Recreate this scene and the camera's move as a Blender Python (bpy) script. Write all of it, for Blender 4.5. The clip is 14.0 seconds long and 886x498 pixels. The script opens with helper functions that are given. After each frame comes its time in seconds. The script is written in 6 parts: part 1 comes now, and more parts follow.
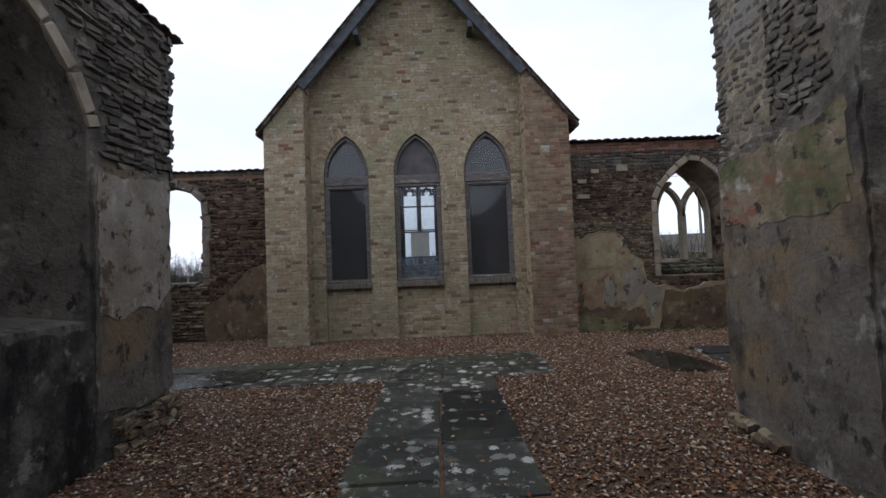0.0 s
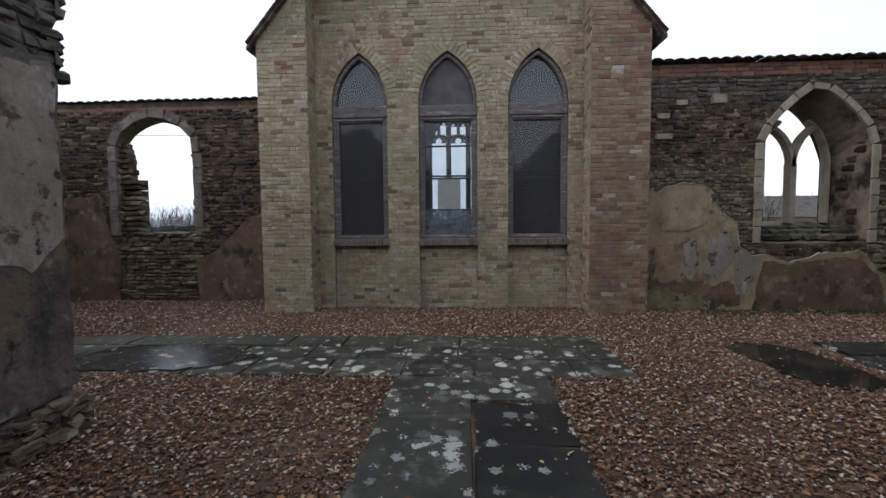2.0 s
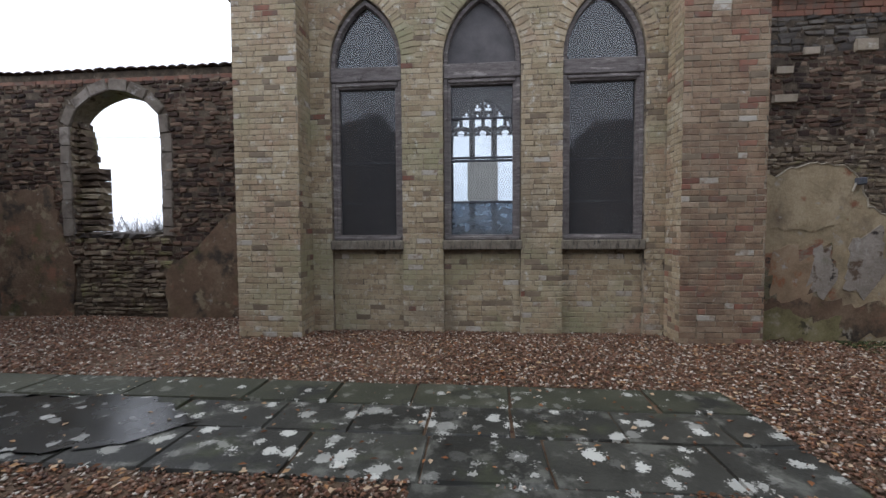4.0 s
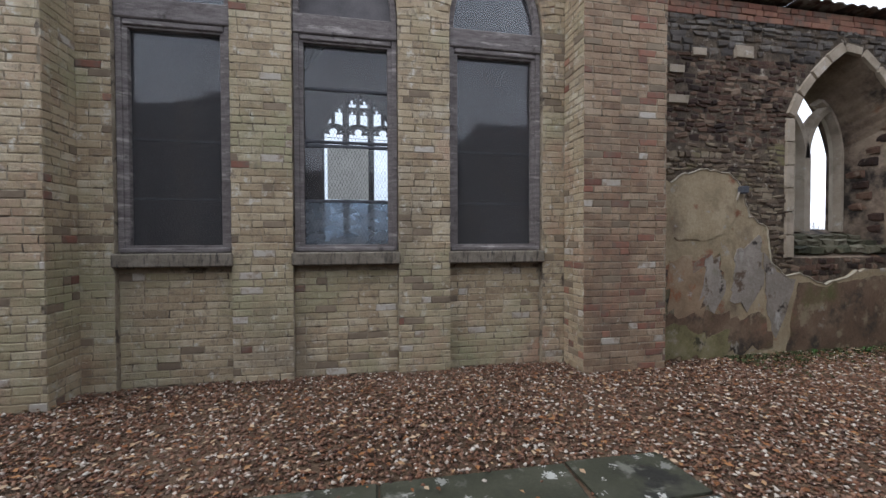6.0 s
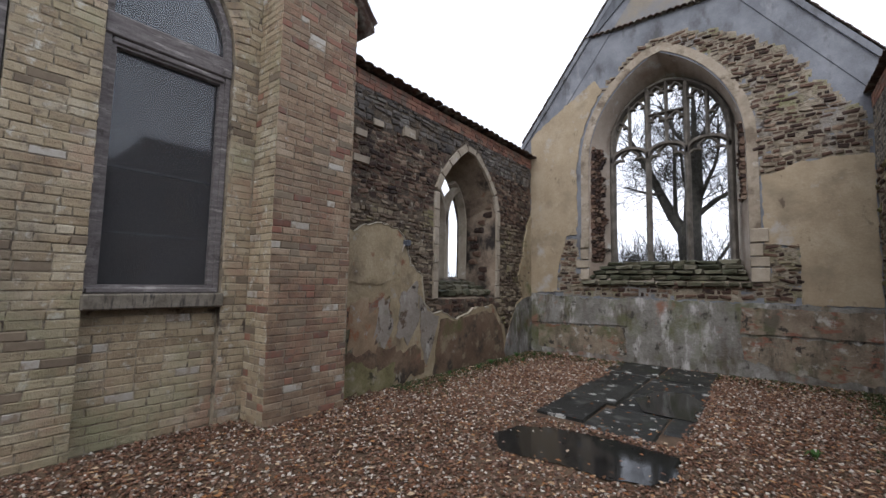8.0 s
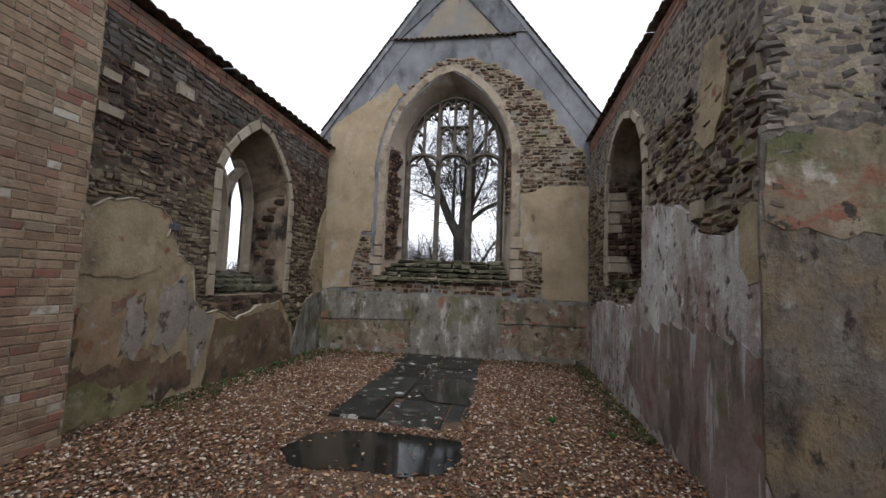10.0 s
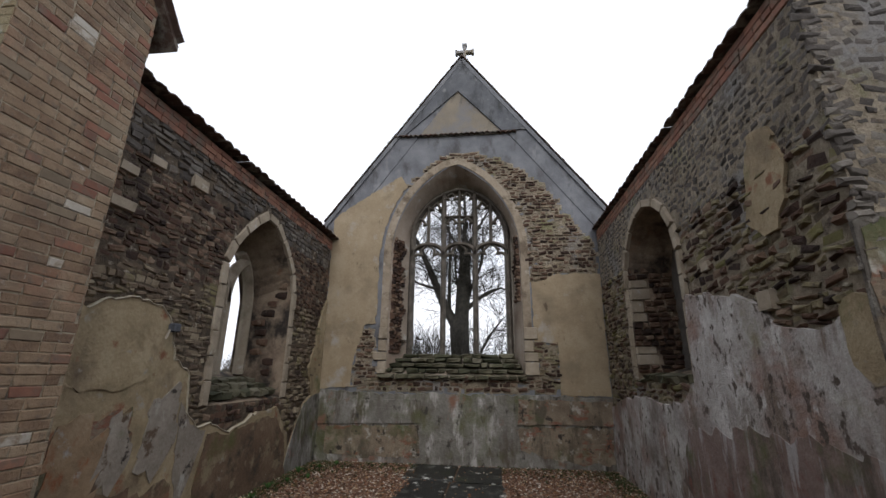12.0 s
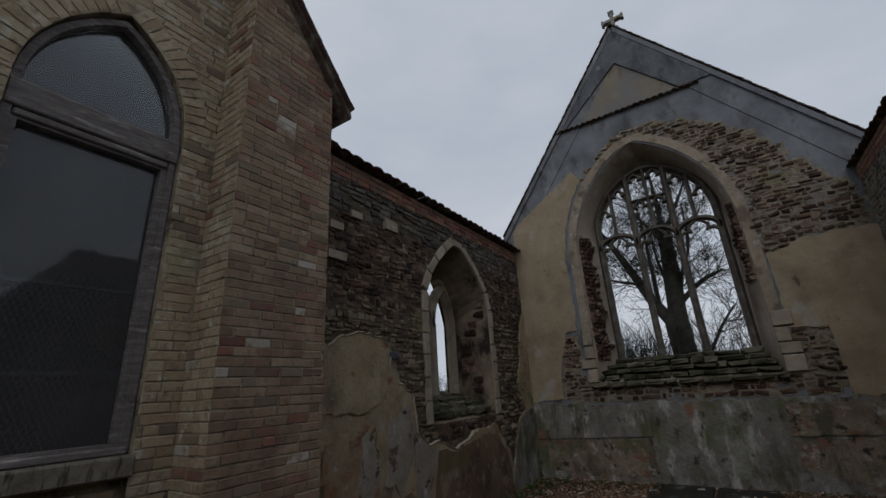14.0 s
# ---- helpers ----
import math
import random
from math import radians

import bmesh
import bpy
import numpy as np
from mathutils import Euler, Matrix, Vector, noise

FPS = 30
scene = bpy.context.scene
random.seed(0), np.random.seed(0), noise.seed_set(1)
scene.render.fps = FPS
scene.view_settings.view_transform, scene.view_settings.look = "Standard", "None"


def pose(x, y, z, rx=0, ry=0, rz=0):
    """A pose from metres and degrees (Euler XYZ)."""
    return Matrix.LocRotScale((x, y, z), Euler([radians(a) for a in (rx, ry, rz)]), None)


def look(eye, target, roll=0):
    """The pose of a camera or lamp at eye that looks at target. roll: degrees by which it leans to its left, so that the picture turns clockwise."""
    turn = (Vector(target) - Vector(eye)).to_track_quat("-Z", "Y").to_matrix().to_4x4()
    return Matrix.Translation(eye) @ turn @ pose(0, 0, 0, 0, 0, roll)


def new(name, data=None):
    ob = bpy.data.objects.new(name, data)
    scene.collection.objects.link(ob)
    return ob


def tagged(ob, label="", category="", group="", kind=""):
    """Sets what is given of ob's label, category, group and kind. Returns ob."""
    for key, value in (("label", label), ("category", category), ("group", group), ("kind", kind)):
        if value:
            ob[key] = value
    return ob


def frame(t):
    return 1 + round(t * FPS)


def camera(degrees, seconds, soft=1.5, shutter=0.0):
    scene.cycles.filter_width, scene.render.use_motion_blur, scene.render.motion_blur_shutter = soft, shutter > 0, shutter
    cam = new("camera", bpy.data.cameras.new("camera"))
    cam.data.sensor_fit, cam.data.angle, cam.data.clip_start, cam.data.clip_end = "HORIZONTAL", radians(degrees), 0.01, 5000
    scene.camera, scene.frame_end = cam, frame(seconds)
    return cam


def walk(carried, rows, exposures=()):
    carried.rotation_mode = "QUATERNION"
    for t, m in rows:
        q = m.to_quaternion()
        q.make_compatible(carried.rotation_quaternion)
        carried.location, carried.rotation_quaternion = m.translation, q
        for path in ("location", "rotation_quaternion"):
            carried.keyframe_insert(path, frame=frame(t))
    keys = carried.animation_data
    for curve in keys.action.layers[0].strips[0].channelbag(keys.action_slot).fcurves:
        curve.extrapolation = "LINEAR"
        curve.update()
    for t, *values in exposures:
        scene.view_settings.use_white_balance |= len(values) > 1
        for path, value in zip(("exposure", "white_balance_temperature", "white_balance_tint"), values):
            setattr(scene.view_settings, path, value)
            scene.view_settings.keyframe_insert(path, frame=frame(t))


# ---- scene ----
cam = camera(93.6, 14.0)
PATH = [
    (0, (0.453, -0.153, 1.675), (0.494, 1.845, 1.754), -2.3),
    (0.5, (0.465, 0.302, 1.653), (0.426, 2.301, 1.704), 0.0),
    (1, (0.436, 0.776, 1.639), (0.5, 2.774, 1.659), -0.3),
    (1.5, (0.4, 1.265, 1.623), (0.37, 3.264, 1.555), -1.5),
    (2, (0.385, 1.731, 1.617), (0.287, 3.725, 1.498), -0.5),
    (2.2, (0.361, 1.925, 1.596), (0.311, 3.921, 1.491), 0.4),
    (4.3, (0.05, 3.96, 1.479), (-0.134, 5.95, 1.4), -0.4),
    (4.5, (0.045, 4.135, 1.484), (-0.1, 6.13, 1.447), 0.2),
    (5, (0.045, 4.537, 1.47), (0.059, 6.536, 1.528), -1.4),
    (5.5, (0.124, 4.849, 1.461), (0.308, 6.84, 1.483), -2.6),
    (6, (0.242, 5.107, 1.46), (0.631, 7.068, 1.421), -0.2),
    (6.3, (0.262, 5.181, 1.473), (0.905, 7.075, 1.49), 0.4),
    (6.5, (0.258, 5.222, 1.469), (1.101, 7.034, 1.527), -1.0),
    (7, (0.267, 5.236, 1.485), (1.433, 6.858, 1.584), -0.2),
    (7.5, (0.298, 5.235, 1.482), (1.712, 6.644, 1.606), 1.1),
    (8, (0.331, 5.194, 1.495), (1.902, 6.421, 1.657), 1.1),
    (8.5, (0.354, 5.173, 1.498), (2.073, 6.186, 1.64), 1.3),
    (9, (0.376, 5.193, 1.496), (2.223, 5.946, 1.642), 2.2),
    (9.2, (0.374, 5.227, 1.494), (2.259, 5.888, 1.606), 2.3),
    (11.3, (0.670, 5.925, 1.648), (2.628, 5.891, 2.042), 0.4),
    (11.5, (0.683, 5.992, 1.644), (2.626, 6.034, 2.114), 0.4),
    (12, (0.704, 6.044, 1.654), (2.609, 6.268, 2.221), 0.7),
    (12.5, (0.755, 6.040, 1.673), (2.591, 6.359, 2.398), -0.3),
    (13, (0.869, 6.034, 1.650), (2.706, 6.395, 2.351), 0.2),
    (13.5, (0.926, 6.087, 1.666), (2.684, 6.758, 2.343), -1.1),
    (14, (0.905, 6.080, 1.641), (2.497, 7.105, 2.284), -3.5),
]
EXPOSURES = [(0.0, 0.20, 5950, 11), (2.0, 0.38, 5920, 11), (4.5, 0.95, 6000, 13), (5.0, 1.03, 6000, 13), (7.5, 0.96, 6000, 13), (9.0, 0.70, 6200, 12), (11.5, 0.70, 6300, 12), (12.5, 0.0, 6380, 11), (13.5, -0.58, 6220, 10), (14.0, -0.85, 6050, 9)]
walk(cam, [(t, look(eye, target, roll)) for t, eye, target, roll in PATH], EXPOSURES)
# ---- light ----
world = bpy.data.worlds.new("overcast_world")
scene.world = world
world.use_nodes = True
wn = world.node_tree.nodes
wl = world.node_tree.links
sky = wn.new("ShaderNodeTexSky")
sky.sky_type = "NISHITA"
sky.sun_disc = False
sky.sun_elevation, sky.sun_rotation = radians(39), radians(259)
sky.air_density, sky.dust_density = 1.0, 3.0
grey = wn.new("ShaderNodeRGBToBW")
wl.new(sky.outputs[0], grey.inputs[0])
cloud_pos = wn.new("ShaderNodeTexCoord")
cloud_map = wn.new("ShaderNodeMapping")
cloud_map.inputs["Scale"].default_value = (1.0, 1.0, 2.6)
wl.new(cloud_pos.outputs["Generated"], cloud_map.inputs[0])
cloud = wn.new("ShaderNodeTexNoise")
cloud.inputs["Scale"].default_value, cloud.inputs["Detail"].default_value = 2.2, 5
wl.new(cloud_map.outputs[0], cloud.inputs["Vector"])
cloud_ramp = wn.new("ShaderNodeValToRGB")
cloud_ramp.color_ramp.elements[0].position, cloud_ramp.color_ramp.elements[0].color = 0.30, (8.6, 9.1, 10.0, 1)
cloud_ramp.color_ramp.elements[1].position, cloud_ramp.color_ramp.elements[1].color = 0.72, (11.2, 11.4, 11.8, 1)
wl.new(cloud.outputs["Fac"], cloud_ramp.inputs[0])
cover = wn.new("ShaderNodeMixRGB")
cover.inputs[0].default_value = 0.88
wl.new(grey.outputs[0], cover.inputs[1])
wl.new(cloud_ramp.outputs[0], cover.inputs[2])
wl.new(cover.outputs[0], wn["Background"].inputs[0])
wn["Background"].inputs[1].default_value = 0.10
sun = new("sun", bpy.data.lights.new("sun", "SUN"))
sun.data.energy, sun.data.angle, sun.data.color = 0.9, radians(40), (1.0, 0.96, 0.9)
sun.matrix_world = look((-22, 3, 21), (3, 8, 0))


# ---- materials ----
COLOUR_DIM = 0.85  # dims every ramp and stain colour, so the sky is brighter by contrast


def rgba(c):
    return (*c, 1.0)


def surf(name, cols, scale=6.0, rough=(0.8, 0.95), bump=0.4, fine=60.0, vary=0.0, stains=(), spec=0.3, bump_scale=None, dist=0.01, stretch=(1, 1, 1), spots=None, span=(0.22, 0.56)):
    """cols: colours over a noise ramp; vary: strength of a per-piece shift of lightness; stains: (colour, scale, from, to, stretch)."""
    m = bpy.data.materials.new(name)
    m.use_nodes = True
    n, l = m.node_tree.nodes, m.node_tree.links
    b = n["Principled BSDF"]
    b.inputs["Specular IOR Level"].default_value = spec
    tc = n.new("ShaderNodeNewGeometry")
    mp = n.new("ShaderNodeMapping")
    mp.inputs["Scale"].default_value = stretch
    l.new(tc.outputs["Position"], mp.inputs[0])
    big = n.new("ShaderNodeTexNoise")
    big.inputs["Scale"].default_value, big.inputs["Detail"].default_value, big.inputs["Roughness"].default_value = scale, 6, 0.62
    l.new(mp.outputs[0], big.inputs["Vector"])
    small = n.new("ShaderNodeTexNoise")
    small.inputs["Scale"].default_value, small.inputs["Detail"].default_value = fine, 4
    l.new(tc.outputs["Position"], small.inputs["Vector"])
    fac = n.new("ShaderNodeMath")
    fac.operation = "MULTIPLY_ADD"
    fac.inputs[1].default_value = 0.35
    l.new(small.outputs["Fac"], fac.inputs[0])
    sub = n.new("ShaderNodeMath")
    sub.operation = "MULTIPLY_ADD"
    sub.inputs[1].default_value, sub.inputs[2].default_value = 1.25, -0.30
    l.new(big.outputs["Fac"], sub.inputs[0])
    l.new(sub.outputs[0], fac.inputs[2])
    ramp = n.new("ShaderNodeValToRGB")
    e = ramp.color_ramp.elements
    while len(e) < len(cols):
        e.new(0.5)
    for i, c in enumerate(cols):
        e[i].position = span[0] + span[1] * i / max(1, len(cols) - 1)
        e[i].color = rgba([COLOUR_DIM * u for u in c])
    out = ramp.outputs[0]
    value = fac.outputs[0]
    if vary:
        info = n.new("ShaderNodeObjectInfo")
        add = n.new("ShaderNodeMath")
        l.new(info.outputs["Random"], add.inputs[0])
        l.new(tc.outputs["Random Per Island"], add.inputs[1])
        fr = n.new("ShaderNodeMath")
        fr.operation = "FRACT"
        l.new(add.outputs[0], fr.inputs[0])
        mixv = n.new("ShaderNodeMix")
        mixv.inputs[0].default_value = vary
        l.new(value, mixv.inputs[2])
        l.new(fr.outputs[0], mixv.inputs[3])
        value = mixv.outputs[0]
    l.new(value, ramp.inputs[0])
    for col, sc, lo, hi, st in stains:
        smp = n.new("ShaderNodeMapping")
        smp.inputs["Scale"].default_value = st
        smp.inputs["Location"].default_value = (sc * 3.1, hi * 17, lo * 23)
        l.new(tc.outputs["Position"], smp.inputs[0])
        sn = n.new("ShaderNodeTexNoise")
        sn.inputs["Scale"].default_value, sn.inputs["Detail"].default_value, sn.inputs["Roughness"].default_value = sc, 7, 0.65
        l.new(smp.outputs[0], sn.inputs["Vector"])
        rr = n.new("ShaderNodeMapRange")
        rr.inputs[1].default_value, rr.inputs[2].default_value = lo, hi
        l.new(sn.outputs["Fac"], rr.inputs[0])
        mx = n.new("ShaderNodeMixRGB")
        mx.inputs[2].default_value = rgba([COLOUR_DIM * u for u in col])
        l.new(rr.outputs[0], mx.inputs[0])
        l.new(out, mx.inputs[1])
        out = mx.outputs[0]
    if spots:
        col, sc, most = spots
        vo = n.new("ShaderNodeTexVoronoi")
        vo.inputs["Scale"].default_value = sc
        wob = n.new("ShaderNodeMixRGB")
        wob.blend_type, wob.inputs[0].default_value = "ADD", 0.11
        l.new(tc.outputs["Position"], wob.inputs[1])
        l.new(small.outputs["Color"], wob.inputs[2])
        l.new(wob.outputs[0], vo.inputs["Vector"])
        sep = n.new("ShaderNodeSeparateColor")
        l.new(vo.outputs["Color"], sep.inputs[0])
        lim = n.new("ShaderNodeMath")
        lim.operation, lim.inputs[1].default_value, lim.inputs[2].default_value = "MULTIPLY_ADD", most * 1.8, -most * 0.8
        l.new(sep.outputs[0], lim.inputs[0])
        less = n.new("ShaderNodeMath")
        less.operation = "LESS_THAN"
        l.new(vo.outputs["Distance"], less.inputs[0])
        l.new(lim.outputs[0], less.inputs[1])
        faded = n.new("ShaderNodeMath")
        faded.operation = "MULTIPLY"
        l.new(less.outputs[0], faded.inputs[0])
        l.new(sep.outputs[1], faded.inputs[1])
        mx = n.new("ShaderNodeMixRGB")
        mx.inputs[2].default_value = rgba(col)
        l.new(faded.outputs[0], mx.inputs[0])
        l.new(out, mx.inputs[1])
        out = mx.outputs[0]
    l.new(out, b.inputs["Base Color"])
    rg = n.new("ShaderNodeMapRange")
    rg.inputs[3].default_value, rg.inputs[4].default_value = rough
    l.new(big.outputs["Fac"], rg.inputs[0])
    l.new(rg.outputs[0], b.inputs["Roughness"])
    if bump:
        bs = n.new("ShaderNodeTexNoise")
        bs.inputs["Scale"].default_value, bs.inputs["Detail"].default_value, bs.inputs["Roughness"].default_value = bump_scale or fine * 0.5, 8, 0.7
        l.new(tc.outputs["Position"], bs.inputs["Vector"])
        bp = n.new("ShaderNodeBump")
        bp.inputs["Strength"].default_value, bp.inputs["Distance"].default_value = bump, dist
        l.new(bs.outputs["Fac"], bp.inputs["Height"])
        l.new(bp.outputs[0], b.inputs["Normal"])
    return m


GREEN = (0.07, 0.085, 0.03)
BRICK = surf("gault_brick", [(0.23, 0.168, 0.108), (0.345, 0.268, 0.17), (0.405, 0.325, 0.21), (0.445, 0.37, 0.25), (0.52, 0.45, 0.33)], 4, vary=0.40, fine=70, bump=1.0, dist=0.014,
             stains=[((0.22, 0.185, 0.135), 0.8, 0.52, 0.74, (1, 1, 1)), ((0.37, 0.225, 0.155), 1.3, 0.52, 0.76, (1, 1, 1)), ((0.20, 0.16, 0.12), 13, 0.53, 0.70, (1, 1, 1)), ((0.54, 0.50, 0.42), 9, 0.57, 0.68, (1, 1, 1)), ((0.30, 0.29, 0.17), 0.9, 0.50, 0.72, (1, 1, 1))])
# redder brick of the east pier, its colour also darkened to imitate vignetting
PIER_BRICK = surf("dimmed_reddish_gault_brick", [(0.135, 0.085, 0.056), (0.23, 0.153, 0.098), (0.285, 0.20, 0.13), (0.335, 0.25, 0.168), (0.40, 0.315, 0.225)], 4, vary=0.32, fine=70, bump=1.0, dist=0.014,
                  stains=[((0.14, 0.10, 0.074), 0.8, 0.52, 0.72, (1, 1, 1)), ((0.30, 0.155, 0.10), 1.4, 0.54, 0.76, (1, 1, 1)), ((0.16, 0.125, 0.095), 13, 0.54, 0.70, (1, 1, 1)), ((0.46, 0.43, 0.38), 7, 0.64, 0.72, (1, 1, 1))])
RED_BRICK = surf("red_brick", [(0.14, 0.07, 0.05), (0.24, 0.11, 0.075), (0.30, 0.165, 0.11)], 8, vary=0.5, stains=[((0.16, 0.12, 0.092), 5, 0.47, 0.62, (1, 1, 1))])
PALE_BRICK = surf("limewashed_brick", [(0.36, 0.32, 0.26), (0.50, 0.46, 0.40)], 20, vary=0.3, stains=[((0.26, 0.2, 0.14), 8, 0.5, 0.62, (1, 1, 1))])
DARK_BRICK = surf("burnt_brick", [(0.15, 0.115, 0.08), (0.25, 0.195, 0.135)], 12, vary=0.4)
MORTAR = surf("lime_mortar", [(0.20, 0.165, 0.115), (0.30, 0.252, 0.18), (0.42, 0.365, 0.275)], 9, bump=1.0, fine=80, dist=0.014,
              stains=[((0.15, 0.12, 0.09), 0.8, 0.50, 0.72, (1, 1, 1)), ((0.10, 0.08, 0.06), 6.0, 0.52, 0.62, (1, 1, 1))])
IRON_MORTAR = surf("earthy_mortar", [(0.045, 0.034, 0.026), (0.09, 0.068, 0.047), (0.17, 0.135, 0.095)], 9, bump=1.0, fine=60, dist=0.025,
                   stains=[((0.33, 0.29, 0.23), 8.0, 0.60, 0.67, (1, 1, 1))])
LIME_MORTAR = surf("crumbling_lime_mortar", [(0.12, 0.098, 0.07), (0.23, 0.19, 0.138), (0.36, 0.31, 0.235)], 8, bump=1.0, fine=44, dist=0.03, stains=[((0.18, 0.175, 0.085), 1.8, 0.55, 0.68, (1, 1, 1)), ((0.22, 0.21, 0.20), 1.2, 0.52, 0.64, (1, 1, 1)), ((0.06, 0.045, 0.035), 4.5, 0.58, 0.66, (1, 1, 1))])
IRONSTONE = surf("dark_ironstone", [(0.024, 0.015, 0.012), (0.05, 0.028, 0.02), (0.082, 0.046, 0.031), (0.125, 0.074, 0.049), (0.22, 0.158, 0.11)], 7, vary=0.55, bump=0.9, fine=60, dist=0.015,
                 stains=[((0.27, 0.23, 0.17), 3.0, 0.62, 0.72, (1, 1, 1))])
LICHEN_STONE = surf("lichened_rubble", [(0.075, 0.052, 0.037), (0.135, 0.098, 0.067), (0.20, 0.155, 0.105), (0.30, 0.25, 0.175)], 6, vary=0.5, bump=0.9, fine=60, dist=0.015,
                    stains=[((0.19, 0.17, 0.08), 2.2, 0.55, 0.68, (1, 1, 1)), ((0.06, 0.042, 0.033), 3.1, 0.53, 0.64, (1, 1, 1)), ((0.34, 0.31, 0.25), 5, 0.62, 0.70, (1, 1, 1))])
GREY_STONE = surf("grey_rubble", [(0.065, 0.056, 0.05), (0.125, 0.11, 0.096), (0.21, 0.19, 0.165)], 7, vary=0.55, bump=0.9, fine=60, dist=0.015,
                  stains=[((0.035, 0.031, 0.029), 2.0, 0.5, 0.7, (1, 1, 1)), ((0.10, 0.07, 0.045), 3.0, 0.55, 0.68, (1, 1, 1))])
LIMESTONE = surf("dressed_limestone", [(0.24, 0.195, 0.14), (0.34, 0.285, 0.215), (0.44, 0.38, 0.30)], 4, vary=0.2, bump=0.7, fine=80,
                 stains=[((0.15, 0.12, 0.085), 2.5, 0.52, 0.75, (1, 1, 1)), (GREEN, 1.6, 0.64, 0.80, (1, 1, 1)), ((0.46, 0.43, 0.38), 7, 0.60, 0.7, (1, 1, 1))])
PLASTER = surf("ochre_plaster", [(0.22, 0.165, 0.10), (0.33, 0.255, 0.158), (0.41, 0.335, 0.225)], 2.6, bump=0.8, fine=30, dist=0.02,
               stains=[((0.38, 0.355, 0.33), 1.9, 0.55, 0.62, (1, 1, 1)), ((0.12, 0.082, 0.055), 2.4, 0.52, 0.60, (1, 1, 0.7)), ((0.29, 0.145, 0.085), 2.3, 0.58, 0.66, (1, 1, 1)), ((0.055, 0.04, 0.03), 5.5, 0.60, 0.65, (1, 1, 1)), (GREEN, 1.1, 0.57, 0.72, (1, 1, 1))])
TAN = surf("tan_plaster", [(0.26, 0.20, 0.13), (0.33, 0.26, 0.17), (0.40, 0.325, 0.225)], 2.0, bump=0.5, fine=34, dist=0.014,
           stains=[((0.21, 0.165, 0.11), 1.4, 0.50, 0.70, (1, 1, 1)), ((0.38, 0.35, 0.31), 2.4, 0.58, 0.70, (1, 1, 1)), ((0.12, 0.09, 0.06), 4.0, 0.62, 0.70, (1, 1, 0.6))])
SPLAY = surf("pinkish_lime_plaster", [(0.28, 0.222, 0.172), (0.39, 0.32, 0.255), (0.49, 0.415, 0.345)], 1.6, bump=0.5, fine=34, dist=0.014,
             stains=[((0.26, 0.19, 0.14), 1.2, 0.52, 0.70, (1, 1, 1)), ((0.55, 0.52, 0.47), 3.0, 0.58, 0.70, (1, 1, 1)), ((0.17, 0.13, 0.10), 5.0, 0.62, 0.70, (1, 1, 0.5))])
RAKING = surf("blue_grey_cement", [(0.125, 0.128, 0.14), (0.175, 0.18, 0.195), (0.235, 0.24, 0.255)], 2.2, bump=0.5, fine=44, dist=0.012,
              stains=[((0.30, 0.30, 0.31), 1.6, 0.56, 0.70, (1, 1, 0.6)), ((0.09, 0.088, 0.09), 2.6, 0.54, 0.68, (1, 1, 0.5))])
FOOT = surf("stained_foot_render", [(0.115, 0.105, 0.088), (0.195, 0.182, 0.16), (0.30, 0.285, 0.26)], 2.6, bump=0.9, fine=30, dist=0.022,
            stains=[((0.10, 0.082, 0.062), 2.4, 0.50, 0.66, (1.5, 1.5, 0.5)), ((0.42, 0.40, 0.375), 3.4, 0.55, 0.66, (1.5, 1.5, 0.55)), ((0.10, 0.105, 0.045), 1.2, 0.50, 0.66, (1, 1, 1)), ((0.22, 0.12, 0.08), 1.7, 0.58, 0.68, (1, 1, 1)), ((0.05, 0.045, 0.036), 5.0, 0.58, 0.66, (1, 1, 0.6))])
DAMP = surf("damp_tan_plaster", [(0.14, 0.105, 0.073), (0.22, 0.172, 0.122), (0.31, 0.255, 0.19)], 2.6, bump=0.9, fine=30, dist=0.022,
            stains=[((0.10, 0.085, 0.06), 2.2, 0.50, 0.62, (1.6, 1.6, 0.5)), ((0.21, 0.095, 0.062), 2.9, 0.53, 0.61, (1, 1, 2.2)), ((0.37, 0.345, 0.30), 3.4, 0.57, 0.64, (1, 1, 1)), ((0.085, 0.095, 0.04), 1.3, 0.52, 0.66, (1, 1, 1)), ((0.045, 0.038, 0.03), 6.0, 0.58, 0.64, (1, 1, 1))])
SOOTED = surf("sooted_tan_plaster", [(0.13, 0.095, 0.068), (0.24, 0.182, 0.13), (0.34, 0.275, 0.205)], 2.4, bump=0.6, fine=34, dist=0.014,
              stains=[((0.028, 0.022, 0.018), 1.5, 0.46, 0.60, (1, 1, 0.8)), ((0.20, 0.11, 0.065), 2.6, 0.60, 0.70, (1, 1, 1))])
BROWN = surf("brown_earthy_plaster", [(0.085, 0.055, 0.036), (0.15, 0.098, 0.062), (0.21, 0.15, 0.098)], 2.6, bump=0.8, fine=30, dist=0.018,
             stains=[((0.05, 0.04, 0.03), 2.2, 0.52, 0.64, (1, 1, 1)), ((0.24, 0.19, 0.12), 3.0, 0.55, 0.62, (1, 1, 1)), ((0.10, 0.10, 0.035), 1.5, 0.54, 0.68, (1, 1, 1)), ((0.24, 0.12, 0.075), 1.9, 0.60, 0.70, (1, 1, 1)), ((0.28, 0.25, 0.20), 4.5, 0.64, 0.70, (1, 1, 1))])
